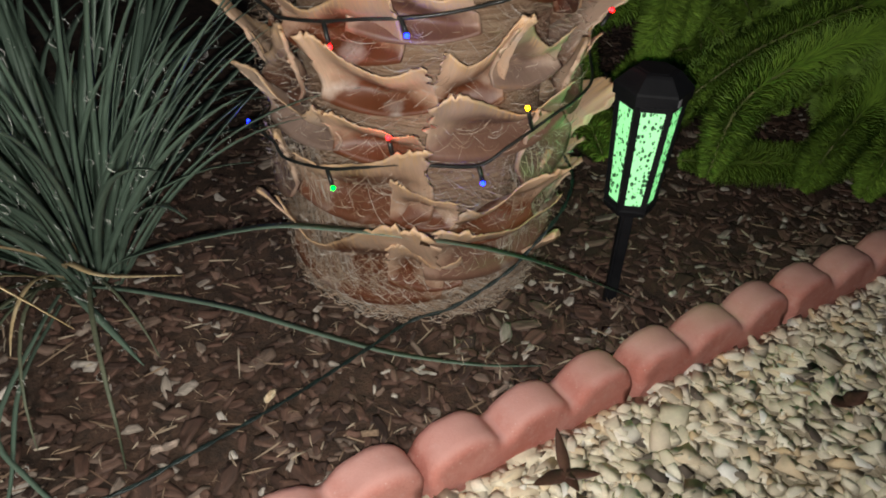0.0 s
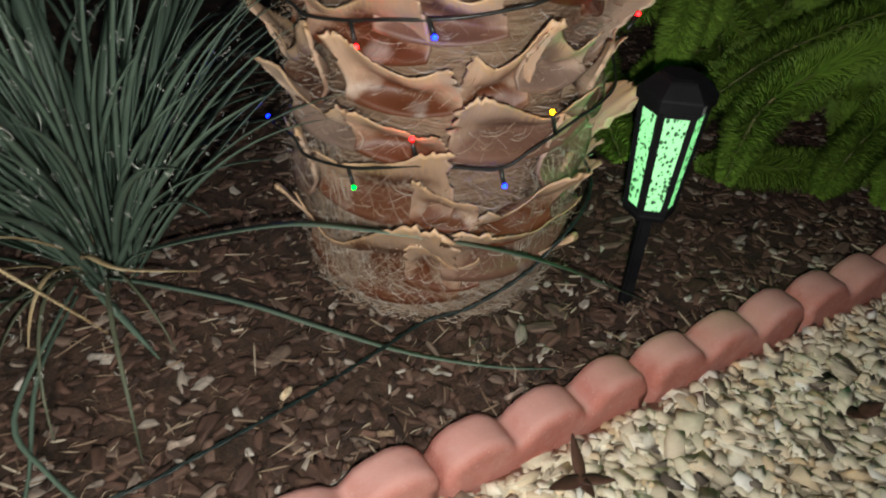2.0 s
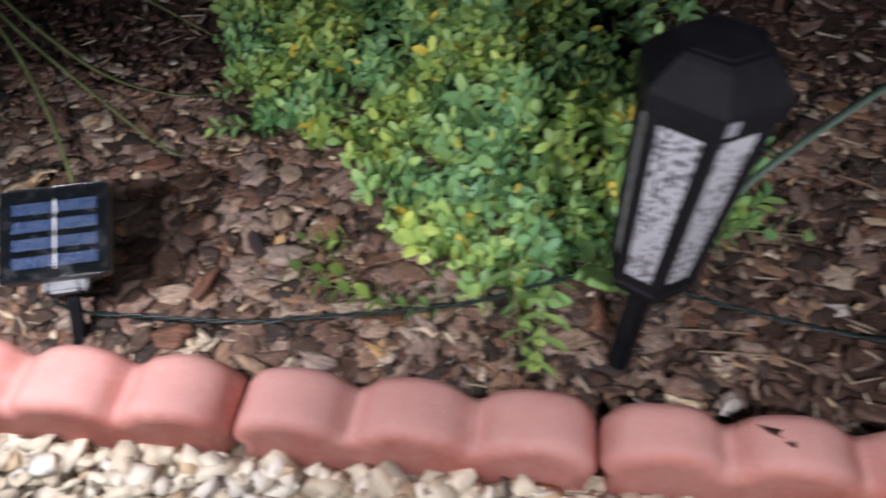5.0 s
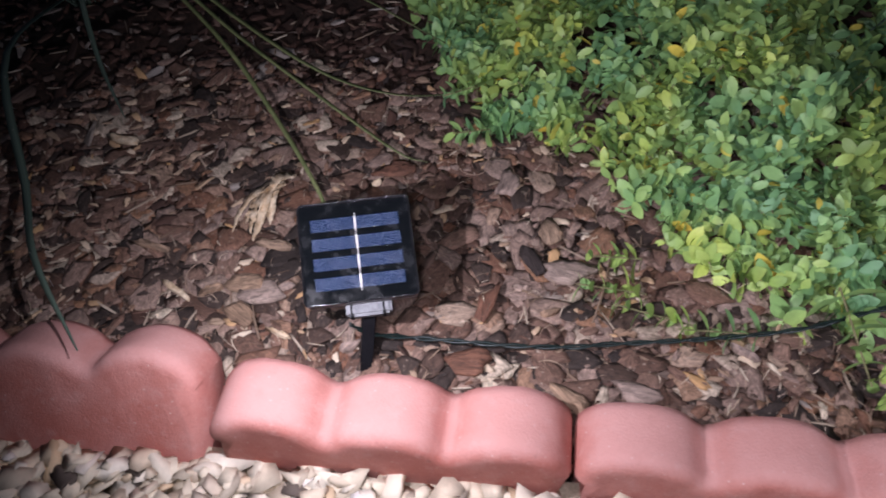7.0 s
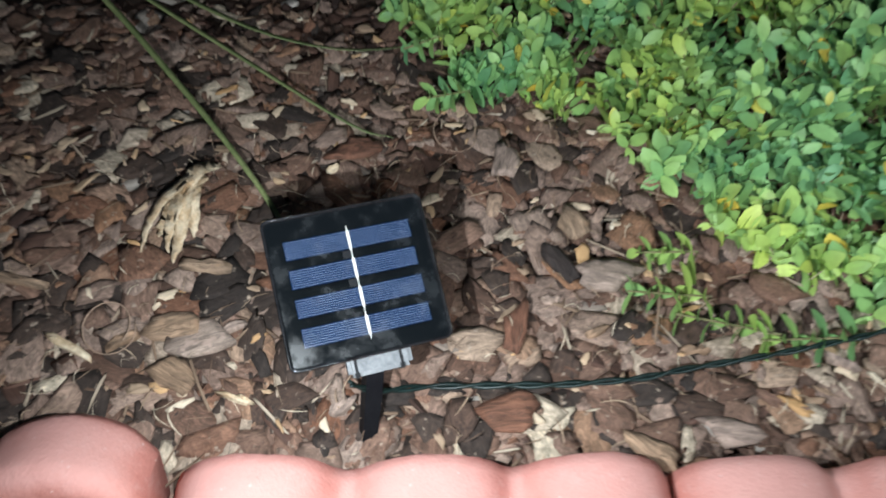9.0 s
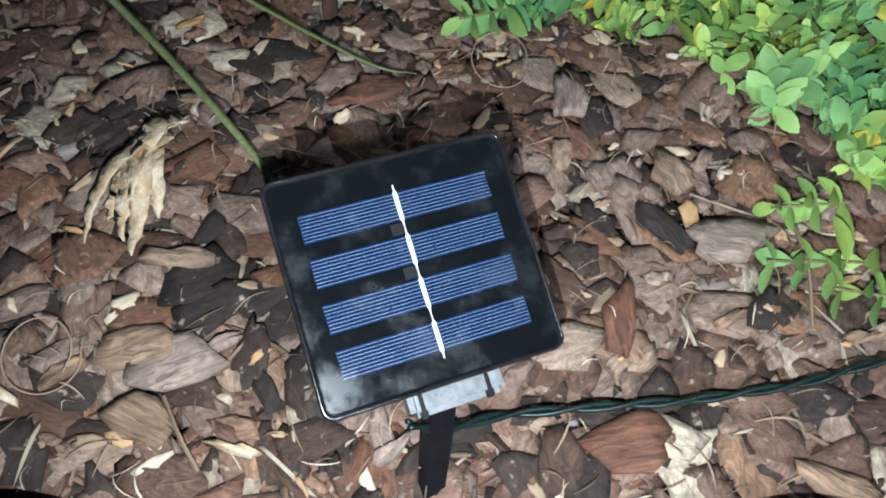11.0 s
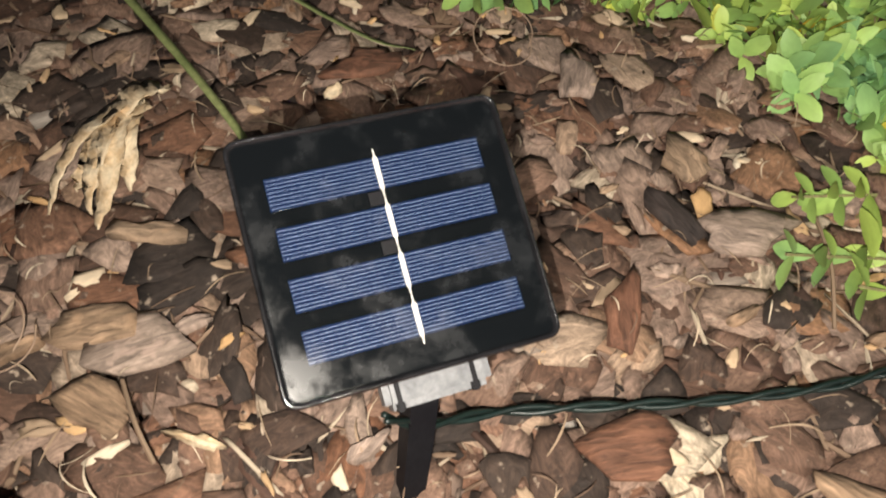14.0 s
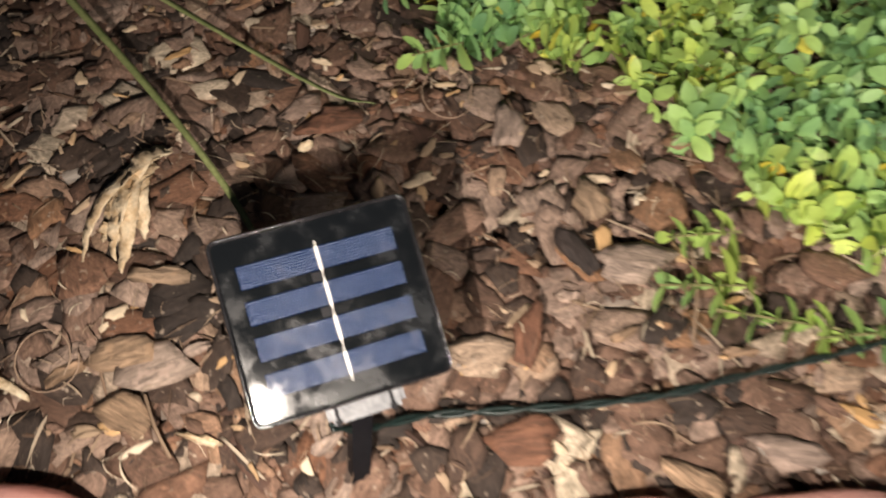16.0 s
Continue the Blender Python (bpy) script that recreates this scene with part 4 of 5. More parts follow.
# ---- strap-leaved yucca clumps ----
def blade(V, T, U, path, width, r, fold=0.35):
    """Adds one long tapering channelled leaf to the lists."""
    n = len(path)
    b0 = len(V)
    u0 = r.uniform(0, 9)
    length = 0.0
    for i, p in enumerate(path):
        s = i / (n - 1)
        d = (path[min(i + 1, n - 1)] - path[max(i - 1, 0)]).normalized()
        side = d.cross(Vector((0, 0, 1)))
        side = side.normalized() if side.length > 0.05 else Vector((1, 0, 0))
        up = side.cross(d)
        w = width * (0.75 + 0.35 * math.sin(min(1.0, s * 1.6) * math.pi * 0.8)) * (1 - s ** 4) + 0.0006
        if i:
            length += (p - path[i - 1]).length
        V += [p - side * w + up * w * fold, p, p + side * w + up * w * fold, p - up * w * 0.30]
        U += [(length, u0), (length, u0 + w), (length, u0 + 2 * w), (length, u0 + 3 * w)]
    for i in range(n - 1):
        a, b = b0 + 4 * i, b0 + 4 * i + 4
        for k in range(4):
            j = (k + 1) % 4
            T += [(a + k, a + j, b + j), (a + k, b + j, b + k)]


def arc(root, az, elev, length, droop, n=14, sway=0.0):
    p, out = Vector(root), []
    e, a = elev, az
    for i in range(n):
        out.append(p.copy())
        p = p + Vector((math.cos(e) * math.cos(a), math.cos(e) * math.sin(a), math.sin(e))) * (length / (n - 1))
        e -= droop / (n - 1) * (0.5 + 1.3 * i / n)
        a += sway / n
        if p.z < 0.008:
            p.z, e = 0.008, max(e, 0.0)
    return out


def clump(name, root, count, fixed, seed, label, az0, az1, lengths, dead=(), droopers=0):
    t = thing(name, Matrix.Translation(root), label, "yucca", "yucca clumps")
    r = random.Random(seed)
    made = []
    for k in range(count):
        az = r.uniform(az0, az1) if k % 6 else r.uniform(1.3, 3.6)
        elev = radians(r.uniform(50, 88) if k % 6 else r.uniform(30, 55))
        toward = az < 0.7 or az > 4.0
        if toward:
            elev = max(elev, radians(58))
        start_at = (0.05 * r.random() * math.cos(az), 0.05 * r.random() * math.sin(az), -0.01)
        made.append((arc(start_at, az, elev, r.uniform(*lengths) * (0.72 if toward else 1.0), r.uniform(0.3, 0.85 if toward else 1.8), sway=r.uniform(-0.3, 0.3) if toward else r.uniform(-1.3, 1.3)), r.uniform(0.0034, 0.0068), m_yucca))
    for k in range(droopers):
        az = r.uniform(3.3, 5.3)
        path = arc((0.04 * math.cos(az), 0.04 * math.sin(az), 0.0), az, radians(r.uniform(38, 66)), r.uniform(0.24, 0.42), r.uniform(1.9, 2.9), sway=r.uniform(-0.6, 0.6))
        made.append((path, r.uniform(0.0016, 0.0032), m_dry if k % 8 == 0 else m_drab))
    for pts, w in fixed:
        made.append((smooth_path([Vector(p) - Vector(root) for p in pts], 5), w, m_olive if w in (0.0022, 0.0023, 0.0026) else m_yucca))
    for pts, w in dead:
        made.append((smooth_path([Vector(p) - Vector(root) for p in pts], 5), w, m_dry))
    Vh, Th = [], []
    for path, w, m in made:
        V, T, U = [], [], []
        blade(V, T, U, path, w, r)
        place("dead_leaf" if m is m_dry else "leaf", tri_mesh("leaf", V, T, U, True), m, t)
        # white curling threads along the leaf's edge
        for q in range(r.choice((0, 4, 8, 12))):
            p = path[r.randrange(2, len(path) - 2)]
            a, rad = r.uniform(0, 6.28), r.uniform(0.002, 0.007)
            side = Vector((math.cos(a), math.sin(a), r.uniform(-0.6, 0.6))).normalized()
            up = Vector((r.gauss(0, 0.4), r.gauss(0, 0.4), r.choice((-1, 1)))).normalized()
            b0 = len(Vh)
            for i in range(7):
                g = i / 6 * r.uniform(3.0, 5.0)
                c = p + side * (w + rad * math.sin(g) + 0.001 * i) + up * rad * (1 - math.cos(g))
                Vh += [c, c + Vector((0.0003, 0.0002, 0.0004))]
            for i in range(6):
                k = b0 + 2 * i
                Th += [(k, k + 1, k + 3), (k, k + 3, k + 2)]
    if Vh:
        place("thread_fringe", tri_mesh("thread_fringe", Vh, Th), m_thread, t, "white curling leaf threads", kind="stuff")
    return t


m_thread = speckled("white_threads", (0.55, 0.55, 0.52), (0.65, 0.65, 0.60), 50, 0.8, 0.0, 0.0003, 300)
clump("yucca", (-0.47, 0.84, 0), 165, [
    ([(-0.43, 0.79, 0.02), (-0.36, 0.73, 0.11), (-0.193, 0.70, 0.181), (-0.096, 0.70, 0.184), (0.035, 0.70, 0.172), (0.138, 0.715, 0.140), (0.235, 0.76, 0.075), (0.318, 0.806, 0.012)], 0.0048),
    ([(-0.45, 0.78, 0.02), (-0.388, 0.763, 0.03), (-0.255, 0.742, 0.025), (-0.131, 0.704, 0.02), (-0.027, 0.673, 0.018), (0.079, 0.662, 0.015), (0.158, 0.668, 0.012)], 0.0042),
    ([(-0.48, 0.76, 0.02), (-0.46, 0.66, 0.04), (-0.444, 0.524, 0.03), (-0.382, 0.463, 0.025), (-0.302, 0.411, 0.02), (-0.26, 0.387, 0.015)], 0.0024),
    ([(-0.47, 0.74, 0.02), (-0.448, 0.587, 0.03), (-0.40, 0.458, 0.022), (-0.357, 0.342, 0.05)], 0.0020),
    ([(-0.50, 0.78, 0.03), (-0.622, 0.60, 0.20), (-0.700, 0.47, 0.165), (-0.775, 0.34, 0.07), (-0.795, 0.25, 0.022), (-0.785, 0.15, 0.010)], 0.0050),
    ([(-0.52, 0.80, 0.03), (-0.75, 0.70, 0.20), (-0.92, 0.58, 0.15), (-1.02, 0.48, 0.09)], 0.0048),
    ([(-0.47, 0.77, 0.02), (-0.40, 0.70, 0.03), (-0.33, 0.64, 0.015)], 0.0046),
    ([(-0.52, 0.74, 0.02), (-0.60, 0.62, 0.06), (-0.66, 0.50, 0.012)], 0.0042),
], 21, "dark green strap-leaved yucca with white curling threads", 0.0, 6.283, (0.45, 0.85),
    [([(-0.47, 0.83, 0.02), (-0.52, 0.68, 0.40), (-0.46, 0.44, 0.63), (-0.34, 0.30, 0.58), (-0.272, 0.285, 0.483), (-0.200, 0.320, 0.364)], 0.0050),
     ([(-0.47, 0.79, 0.05), (-0.47, 0.62, 0.20), (-0.49, 0.46, 0.262), (-0.522, 0.353, 0.278), (-0.541, 0.339, 0.260), (-0.561, 0.315, 0.257), (-0.602, 0.308, 0.254)], 0.0036),
     ([(-0.46, 0.76, 0.06), (-0.42, 0.70, 0.12), (-0.36, 0.66, 0.135), (-0.27, 0.66, 0.14)], 0.0036)], droopers=11)
clump("yucca", (-2.02, -0.10, 0), 46, [
    ([(-2.00, -0.09, 0.03), (-1.86, -0.085, 0.10), (-1.66, -0.095, 0.075), (-1.50, -0.125, 0.046), (-1.37, -0.162, 0.034), (-1.29, -0.195, 0.03), (-1.24, -0.21, 0.02)], 0.0023),
    ([(-2.00, -0.08, 0.03), (-1.82, -0.08, 0.10), (-1.64, -0.075, 0.07), (-1.50, -0.066, 0.045), (-1.367, -0.052, 0.018), (-1.33, -0.035, 0.010)], 0.0022),
    ([(-2.00, -0.07, 0.03), (-1.84, -0.06, 0.10), (-1.69, -0.055, 0.075), (-1.524, -0.038, 0.05), (-1.434, 0.010, 0.03), (-1.366, 0.074, 0.03)], 0.0026),
    ([(-2.00, -0.05, 0.03), (-1.80, 0.02, 0.12), (-1.62, 0.08, 0.08), (-1.46, 0.13, 0.03)], 0.0026),
    ([(-2.01, -0.14, 0.03), (-1.861, -0.297, 0.06), (-1.60, -0.388, 0.05), (-1.44, -0.428, 0.090), (-1.30, -0.447, 0.10)], 0.0042),
    ([(-2.00, -0.12, 0.03), (-1.90, -0.165, 0.08), (-1.798, -0.209, 0.03), (-1.68, -0.240, 0.012)], 0.0032),
], 22, "dark green arching strap-leaved yucca in the shade", 1.2, 5.0, (0.35, 0.7))


# ---- leafy ground cover ----
COVER = [(-1.62, 0.20), (-1.46, 0.13), (-1.375, 0.085), (-1.305, 0.045), (-1.245, 0.090), (-1.165, 0.102), (-1.105, 0.070), (-1.05, 0.055), (-0.99, 0.040), (-0.955, 0.055), (-0.885, 0.055), (-0.85, 0.13), (-0.785, 0.24), (-0.765, 0.33), (-0.86, 0.45), (-1.00, 0.60), (-1.16, 0.73),
         (-1.40, 0.86), (-2.05, 0.95), (-2.15, 0.75), (-1.90, 0.42)]


def inside(x, y, poly):
    """Whether a place lies in an outline, and its distance from it."""
    hit, near = False, 9.0
    for (x0, y0), (x1, y1) in zip(poly, poly[1:] + poly[:1]):
        if (y0 > y) != (y1 > y) and x < (x1 - x0) * (y - y0) / (y1 - y0) + x0:
            hit = not hit
        dx, dy = x1 - x0, y1 - y0
        t = max(0.0, min(1.0, ((x - x0) * dx + (y - y0) * dy) / (dx * dx + dy * dy)))
        near = min(near, math.hypot(x - x0 - t * dx, y - y0 - t * dy))
    return hit, near


def leaf_template():
    """An oblong, round-tipped leaf, 1 long: two halves folded a little along the midrib."""
    V, T = [], []
    for x, w, z in ((0.0, 0.035, 0.0), (0.16, 0.15, 0.02), (0.42, 0.245, 0.03), (0.70, 0.235, 0.01), (0.90, 0.13, -0.03), (1.0, 0.02, -0.06)):
        V += [(x, w, z + 0.16 * w), (x, 0, z), (x, -w, z + 0.16 * w)]
    for i in range(0, 15, 3):
        for k in (0, 1):
            T += [(i + k, i + k + 1, i + k + 4), (i + k, i + k + 4, i + k + 3)]
    return np.array(V), np.array(T)[:, ::-1]


LEAF_V, LEAF_T = leaf_template()


def sprig(r, V, T, U, root, tip, pairs, size, stems):
    """A stem from root to tip with opposite pairs of small oval leaves."""
    root, tip = Vector(root), Vector(tip)
    axis = (tip - root).normalized()
    stems.append((root, tip))
    ref = axis.cross(Vector((r.gauss(0, 1), r.gauss(0, 1), r.gauss(0, 1)))).normalized()
    for k in range(pairs):
        s = (k + 0.6) / pairs
        p = root.lerp(tip, s)
        ref = Matrix.Rotation(radians(88), 3, axis) @ ref
        for sgn in (1, -1):
            d = (ref * sgn + axis * r.uniform(0.2, 0.7) + Vector((0, 0, 0.12))).normalized()
            side = d.cross(axis).normalized()
            up = side.cross(d)
            if up.z < 0:
                up, side = -up, -side
            g = size * r.uniform(0.75, 1.2) * (1.05 - 0.35 * s)
            b0 = len(V)
            for x, y, z in LEAF_V:
                V.append(p + (d * x + side * y + up * z) * g)
                U.append((x * g + b0 % 97, y * g))
            T.extend((LEAF_T + b0).tolist())


def ground_cover():
    t = thing("ground_cover_shrub", Matrix.Translation((-1.2, 0.3, 0)), "low bright green leafy ground cover with some yellow leaves", "shrub")
    base = Vector((-1.2, 0.3, 0))
    r = random.Random(8)
    V, T, U, stems = [], [], [], []
    made = 0
    while made < 2300:
        x, y = r.uniform(-2.1, -0.74), r.uniform(-0.05, 0.95)
        if y > 0.45 and r.random() < 0.45:
            continue
        ok, edge = inside(x, y, COVER)
        if not ok:
            continue
        bare = noise.noise(Vector((x * 7, y * 7, 2)))
        if bare < -0.42 and edge > 0.03:
            continue
        h = (0.014 + 0.10 * min(1.0, edge / 0.24) ** 0.9) * (0.8 + 0.45 * noise.noise(Vector((x * 9, y * 9, 5))))
        a = r.uniform(0, 6.283)
        lean = r.uniform(0.01, 0.035)
        z1 = max(0.014, h * r.uniform(0.75, 1.15))
        root = Vector((x, y, max(0.004, z1 - r.uniform(0.025, 0.045))))
        tip = Vector((x + lean * math.cos(a), y + lean * math.sin(a), z1))
        sprig(r, V, T, U, root - base, tip - base, r.choice((3, 4, 4, 5)), r.uniform(0.020, 0.033), stems)
        made += 1
    place("foliage", tri_mesh("foliage", V, T, U, True), m_cover, t, kind="stuff")
    bm = bmesh.new()
    for a, b in stems[::3]:
        tube(bm, [a - Vector((0, 0, 0.02)), a, b], 0.0009, 3)
    tagged(part("undergrowth", bm, m_stem, t), kind="stuff")
    for x, y, z, tx, ty, tz, n, s in ((-0.975, -0.030, 0.02, -1.045, -0.062, 0.022, 7, 0.023), (-1.03, -0.030, 0.02, -1.082, -0.070, 0.028, 6, 0.024), (-1.055, -0.005, 0.03, -1.092, -0.040, 0.036, 6, 0.024), (-0.925, 0.005, 0.02, -0.985, -0.045, 0.022, 7, 0.023),
                                    (-0.90, 0.07, 0.05, -0.835, 0.012, 0.026, 6, 0.030), (-0.850, 0.125, 0.045, -0.795, 0.098, 0.085, 5, 0.032), (-0.845, 0.055, 0.040, -0.812, 0.002, 0.035, 5, 0.030), (-0.85, 0.14, 0.05, -0.765, 0.145, 0.08, 6, 0.026),
                                    (-0.80, 0.25, 0.03, -0.705, 0.290, 0.05, 6, 0.030), (-1.36, 0.08, 0.04, -1.372, 0.035, 0.045, 6, 0.022), (-1.30, 0.04, 0.03, -1.318, -0.002, 0.040, 6, 0.026)):
        V, T, U, st = [], [], [], []
        sprig(r, V, T, U, Vector((x, y, z)) - base, Vector((tx, ty, tz)) - base, n, s, st)
        sp = place("sprig", tri_mesh("sprig", V, T, U, True), m_cover, t)
        bm = bmesh.new()
        tube(bm, [st[0][0] - Vector((0, 0, 0.02)), st[0][0], st[0][1]], 0.0010, 4)
        part("stem", bm, m_stem, sp)


m_stem = speckled("green_stem", (0.16, 0.17, 0.06), (0.24, 0.20, 0.10), 60, 0.7, 0.2, 0.0005, 400)
ground_cover()


# ---- foxtail fern behind the lit lantern ----
def plume(t, r, path, radius, count):
    """A bushy cylinder of fine needles round a stalk, blunt at its end."""
    V, T, U = [], [], []
    for q in range(count):
        s = r.uniform(0.03, 1.0)
        f = s * (len(path) - 1)
        i = min(int(f), len(path) - 2)
        p = path[i].lerp(path[i + 1], f - i)
        d = (path[i + 1] - path[i]).normalized()
        o = Vector((r.gauss(0, 1), r.gauss(0, 1), r.gauss(0, 1)))
        o = (o - o.dot(d) * d).normalized()
        ln = radius * (1.0 if s < 0.86 else 1.0 - 0.6 * (s - 0.86) / 0.14) * r.uniform(0.75, 1.12) * 1.12
        tip = p + (o + r.uniform(-0.05, 0.5) * d).normalized() * ln
        w = d.cross(o) * r.uniform(0.0006, 0.0011)
        b0 = len(V)
        mid = p.lerp(tip, 0.6) + d * 0.003
        V += [p, mid + w, tip, mid - w]
        T += [(b0, b0 + 1, b0 + 2), (b0, b0 + 2, b0 + 3)]
        U += [(q * 0.1, s)] * 4
    pl = place("plume", tri_mesh("plume", V, T, U), m_fern, t)
    bm = bmesh.new()
    tube(bm, path, 0.0025, 4)
    part("stalk", bm, m_stem, pl)


def fern():
    root = Vector((0.95, 1.46, 0.0))
    t = thing("foxtail_fern", Matrix.Translation(root), "dense dark green foxtail fern with drooping bushy plumes", "fern")
    r = random.Random(4)
    crown = (0.95, 1.46, 0.03)
    for pts, radius in ((((0.62, 1.40, 0.62), (0.42, 1.25, 0.52), (0.385, 1.19, 0.36), (0.375, 1.17, 0.21)), 0.036),
                        (((0.66, 1.42, 0.66), (0.48, 1.28, 0.58), (0.44, 1.22, 0.40), (0.435, 1.20, 0.26)), 0.036),
                        (((0.20, 1.28, 0.50), (0.215, 1.18, 0.32), (0.255, 1.10, 0.20), (0.280, 1.02, 0.13)), 0.036),
                        ((crown, (0.90, 1.34, 0.26), (0.741, 1.22, 0.335), (0.638, 1.20, 0.303), (0.541, 1.18, 0.249), (0.430, 1.16, 0.168)), 0.040),
                        ((crown, (0.90, 1.33, 0.20), (0.761, 1.22, 0.282), (0.580, 1.104, 0.271), (0.470, 1.038, 0.220), (0.450, 0.989, 0.120)), 0.042),
                        ((crown, (0.88, 1.30, 0.10), (0.749, 1.20, 0.05), (0.613, 1.17, 0.052), (0.470, 1.15, 0.060)), 0.040),
                        ((crown, (0.90, 1.34, 0.34), (0.72, 1.26, 0.43), (0.58, 1.24, 0.40), (0.48, 1.22, 0.33)), 0.040),
                        ((crown, (0.86, 1.30, 0.20), (0.74, 1.16, 0.18), (0.68, 1.12, 0.12), (0.655, 1.10, 0.045)), 0.040),
                        ((crown, (0.95, 1.30, 0.22), (0.88, 1.16, 0.20), (0.80, 1.10, 0.13), (0.745, 1.08, 0.045)), 0.040),
                        ((crown, (1.00, 1.32, 0.26), (0.98, 1.20, 0.22), (0.90, 1.13, 0.13), (0.85, 1.12, 0.045)), 0.040),
                        ((crown, (0.84, 1.40, 0.18), (0.66, 1.32, 0.20), (0.50, 1.28, 0.14), (0.40, 1.24, 0.06)), 0.042),
                        ((crown, (1.10, 1.34, 0.30), (1.10, 1.25, 0.22), (1.02, 1.20, 0.10), (0.98, 1.19, 0.045)), 0.040)):
        path = smooth_path([Vector(p) - root + Vector((0.02 * r.uniform(-1, 1), 0, 0)) for p in pts], 6)
        plume(t, r, path, radius, 7000)
    for k in range(46):
        az = radians(r.uniform(90, 300))
        base = (r.uniform(-0.35, 0.35), r.uniform(-0.02, 0.20), 0.02)
        path = arc(base, az, radians(r.uniform(40, 85)), r.uniform(0.40, 0.72) if az < radians(215) else r.uniform(0.30, 0.40), r.uniform(0.7, 2.0), 20, r.uniform(-0.5, 0.5))
        plume(t, r, path, 0.038, 3600)


fern()


# ---- disc light glowing yellow on the ground ----
def disc_light():
    t = thing("disc_light", pose(-1.205, 0.850, 0.0), "round flat garden disc light glowing warm yellow", "garden light")
    bm = bmesh.new()
    loft(bm, [[(r * math.cos(a), r * math.sin(a), z) for a in (2 * math.pi * k / 40 for k in range(40))] for r, z in ((0.010, -0.05), (0.012, 0.0), (0.060, 0.004), (0.064, 0.010), (0.063, 0.020), (0.060, 0.022))])
    part("housing", bm, m_black, t)
    bm = bmesh.new()
    loft(bm, [[(r * math.cos(a), r * math.sin(a), z) for a in (2 * math.pi * k / 40 for k in range(40))] for r, z in ((0.060, 0.0205), (0.059, 0.0228), (0.026, 0.0238), (0.025, 0.0215))])
    part("light_ring", bm, m_disc, t, "glowing yellow ring")
    for k in range(8):
        a = 2 * math.pi * (k + 0.5) / 8
        bm = bmesh.new()
        bmesh.ops.create_icosphere(bm, subdivisions=2, radius=0.006, matrix=Matrix.Translation((0.047 * math.cos(a), 0.047 * math.sin(a), 0.0235)) @ Matrix.Diagonal((1, 1, 0.5, 1)))
        part("led", bm, m_disc_led, t, smooth=True)


m_disc, m_disc_led = glow("yellow_ring", (0.80, 0.68, 0.05), 1.3), glow("warm_led", (1.0, 0.85, 0.35), 5)
disc_light()


# ---- single pieces that lie on the bed and the path ----
def flake(name, x, y, length, width, turn, material, label, seed, z=0.012, parent=None, thick=0.004):
    g = np.random.default_rng(seed)
    V, T = chip_template(g, 11)
    V = V * (length, width, thick)
    ob = place(name, tri_mesh(name, V, T, V[:, :2] + seed), material, parent)
    ob.matrix_basis = pose(x, y, z, g.uniform(-5, 5), g.uniform(-5, 5), turn)
    return tagged(ob, label)


def bark_of(name, a, c):
    m = pieces(name, [(0.0, a), (1.0, c)], single=True, grain=(170, 30), streak=1.0, gap=0.004, warp=1.6, spots=(0.58, tuple(1.5 * v for v in a)))
    return m


m_grey_bark, m_red_bark, m_tan_bark, m_dark_bark = bark_of("grey_bark", (0.30, 0.22, 0.18), (0.34, 0.26, 0.21)), bark_of("red_bark", (0.145, 0.066, 0.040), (0.17, 0.078, 0.046)), bark_of("tan_bark", (0.27, 0.175, 0.11), (0.33, 0.23, 0.155)), bark_of("dark_bark", (0.035, 0.025, 0.022), (0.05, 0.035, 0.03))
for i, (x, y, l, w, turn, m) in enumerate(((-1.231, -0.003, 0.050, 0.030, -70, m_grey_bark), (-1.150, -0.029, 0.034, 0.028, -30, m_tan_bark), (-1.106, -0.056, 0.050, 0.036, 20, m_grey_bark), (-1.344, -0.070, 0.046, 0.030, 40, m_red_bark),
                                            (-1.140, -0.070, 0.042, 0.018, -25, m_dark_bark), (-1.329, -0.288, 0.044, 0.024, 45, m_tan_bark), (-1.080, -0.250, 0.052, 0.026, 15, m_red_bark), (-1.300, -0.315, 0.040, 0.022, 10, m_tan_bark),
                                            (-1.010, -0.165, 0.045, 0.020, -5, m_tan_bark), (-1.135, -0.140, 0.048, 0.018, -60, m_red_bark), (-1.350, -0.235, 0.042, 0.016, 40, m_tan_bark), (-0.975, -0.120, 0.04, 0.022, 30, m_grey_bark))):
    flake("bark_chip", x, y, l, w, turn, m, "", 40 + i, 0.0185, mulch)


def hair_ring(x, y, r, seed):
    g = random.Random(seed)
    pts = [Vector((r * (1 + 0.05 * k / 14) * math.cos(k * 0.52), r * (1 + 0.1 * k / 14) * math.sin(k * 0.52), 0.024 + 0.008 * math.sin(k * 0.4))) for k in range(15)]
    bm = bmesh.new()
    tube(bm, smooth_path(pts, 3), 0.00045, 4)
    ob = part("curled_fibre", bm, m_fibre_hair)
    ob.location = (x, y, 0)
    tagged(ob, "thin pale plant fibre curled into a ring", "plant fibre")


hair_ring(-1.284, -0.006, 0.018, 1)
hair_ring(-1.361, -0.318, 0.016, 2)


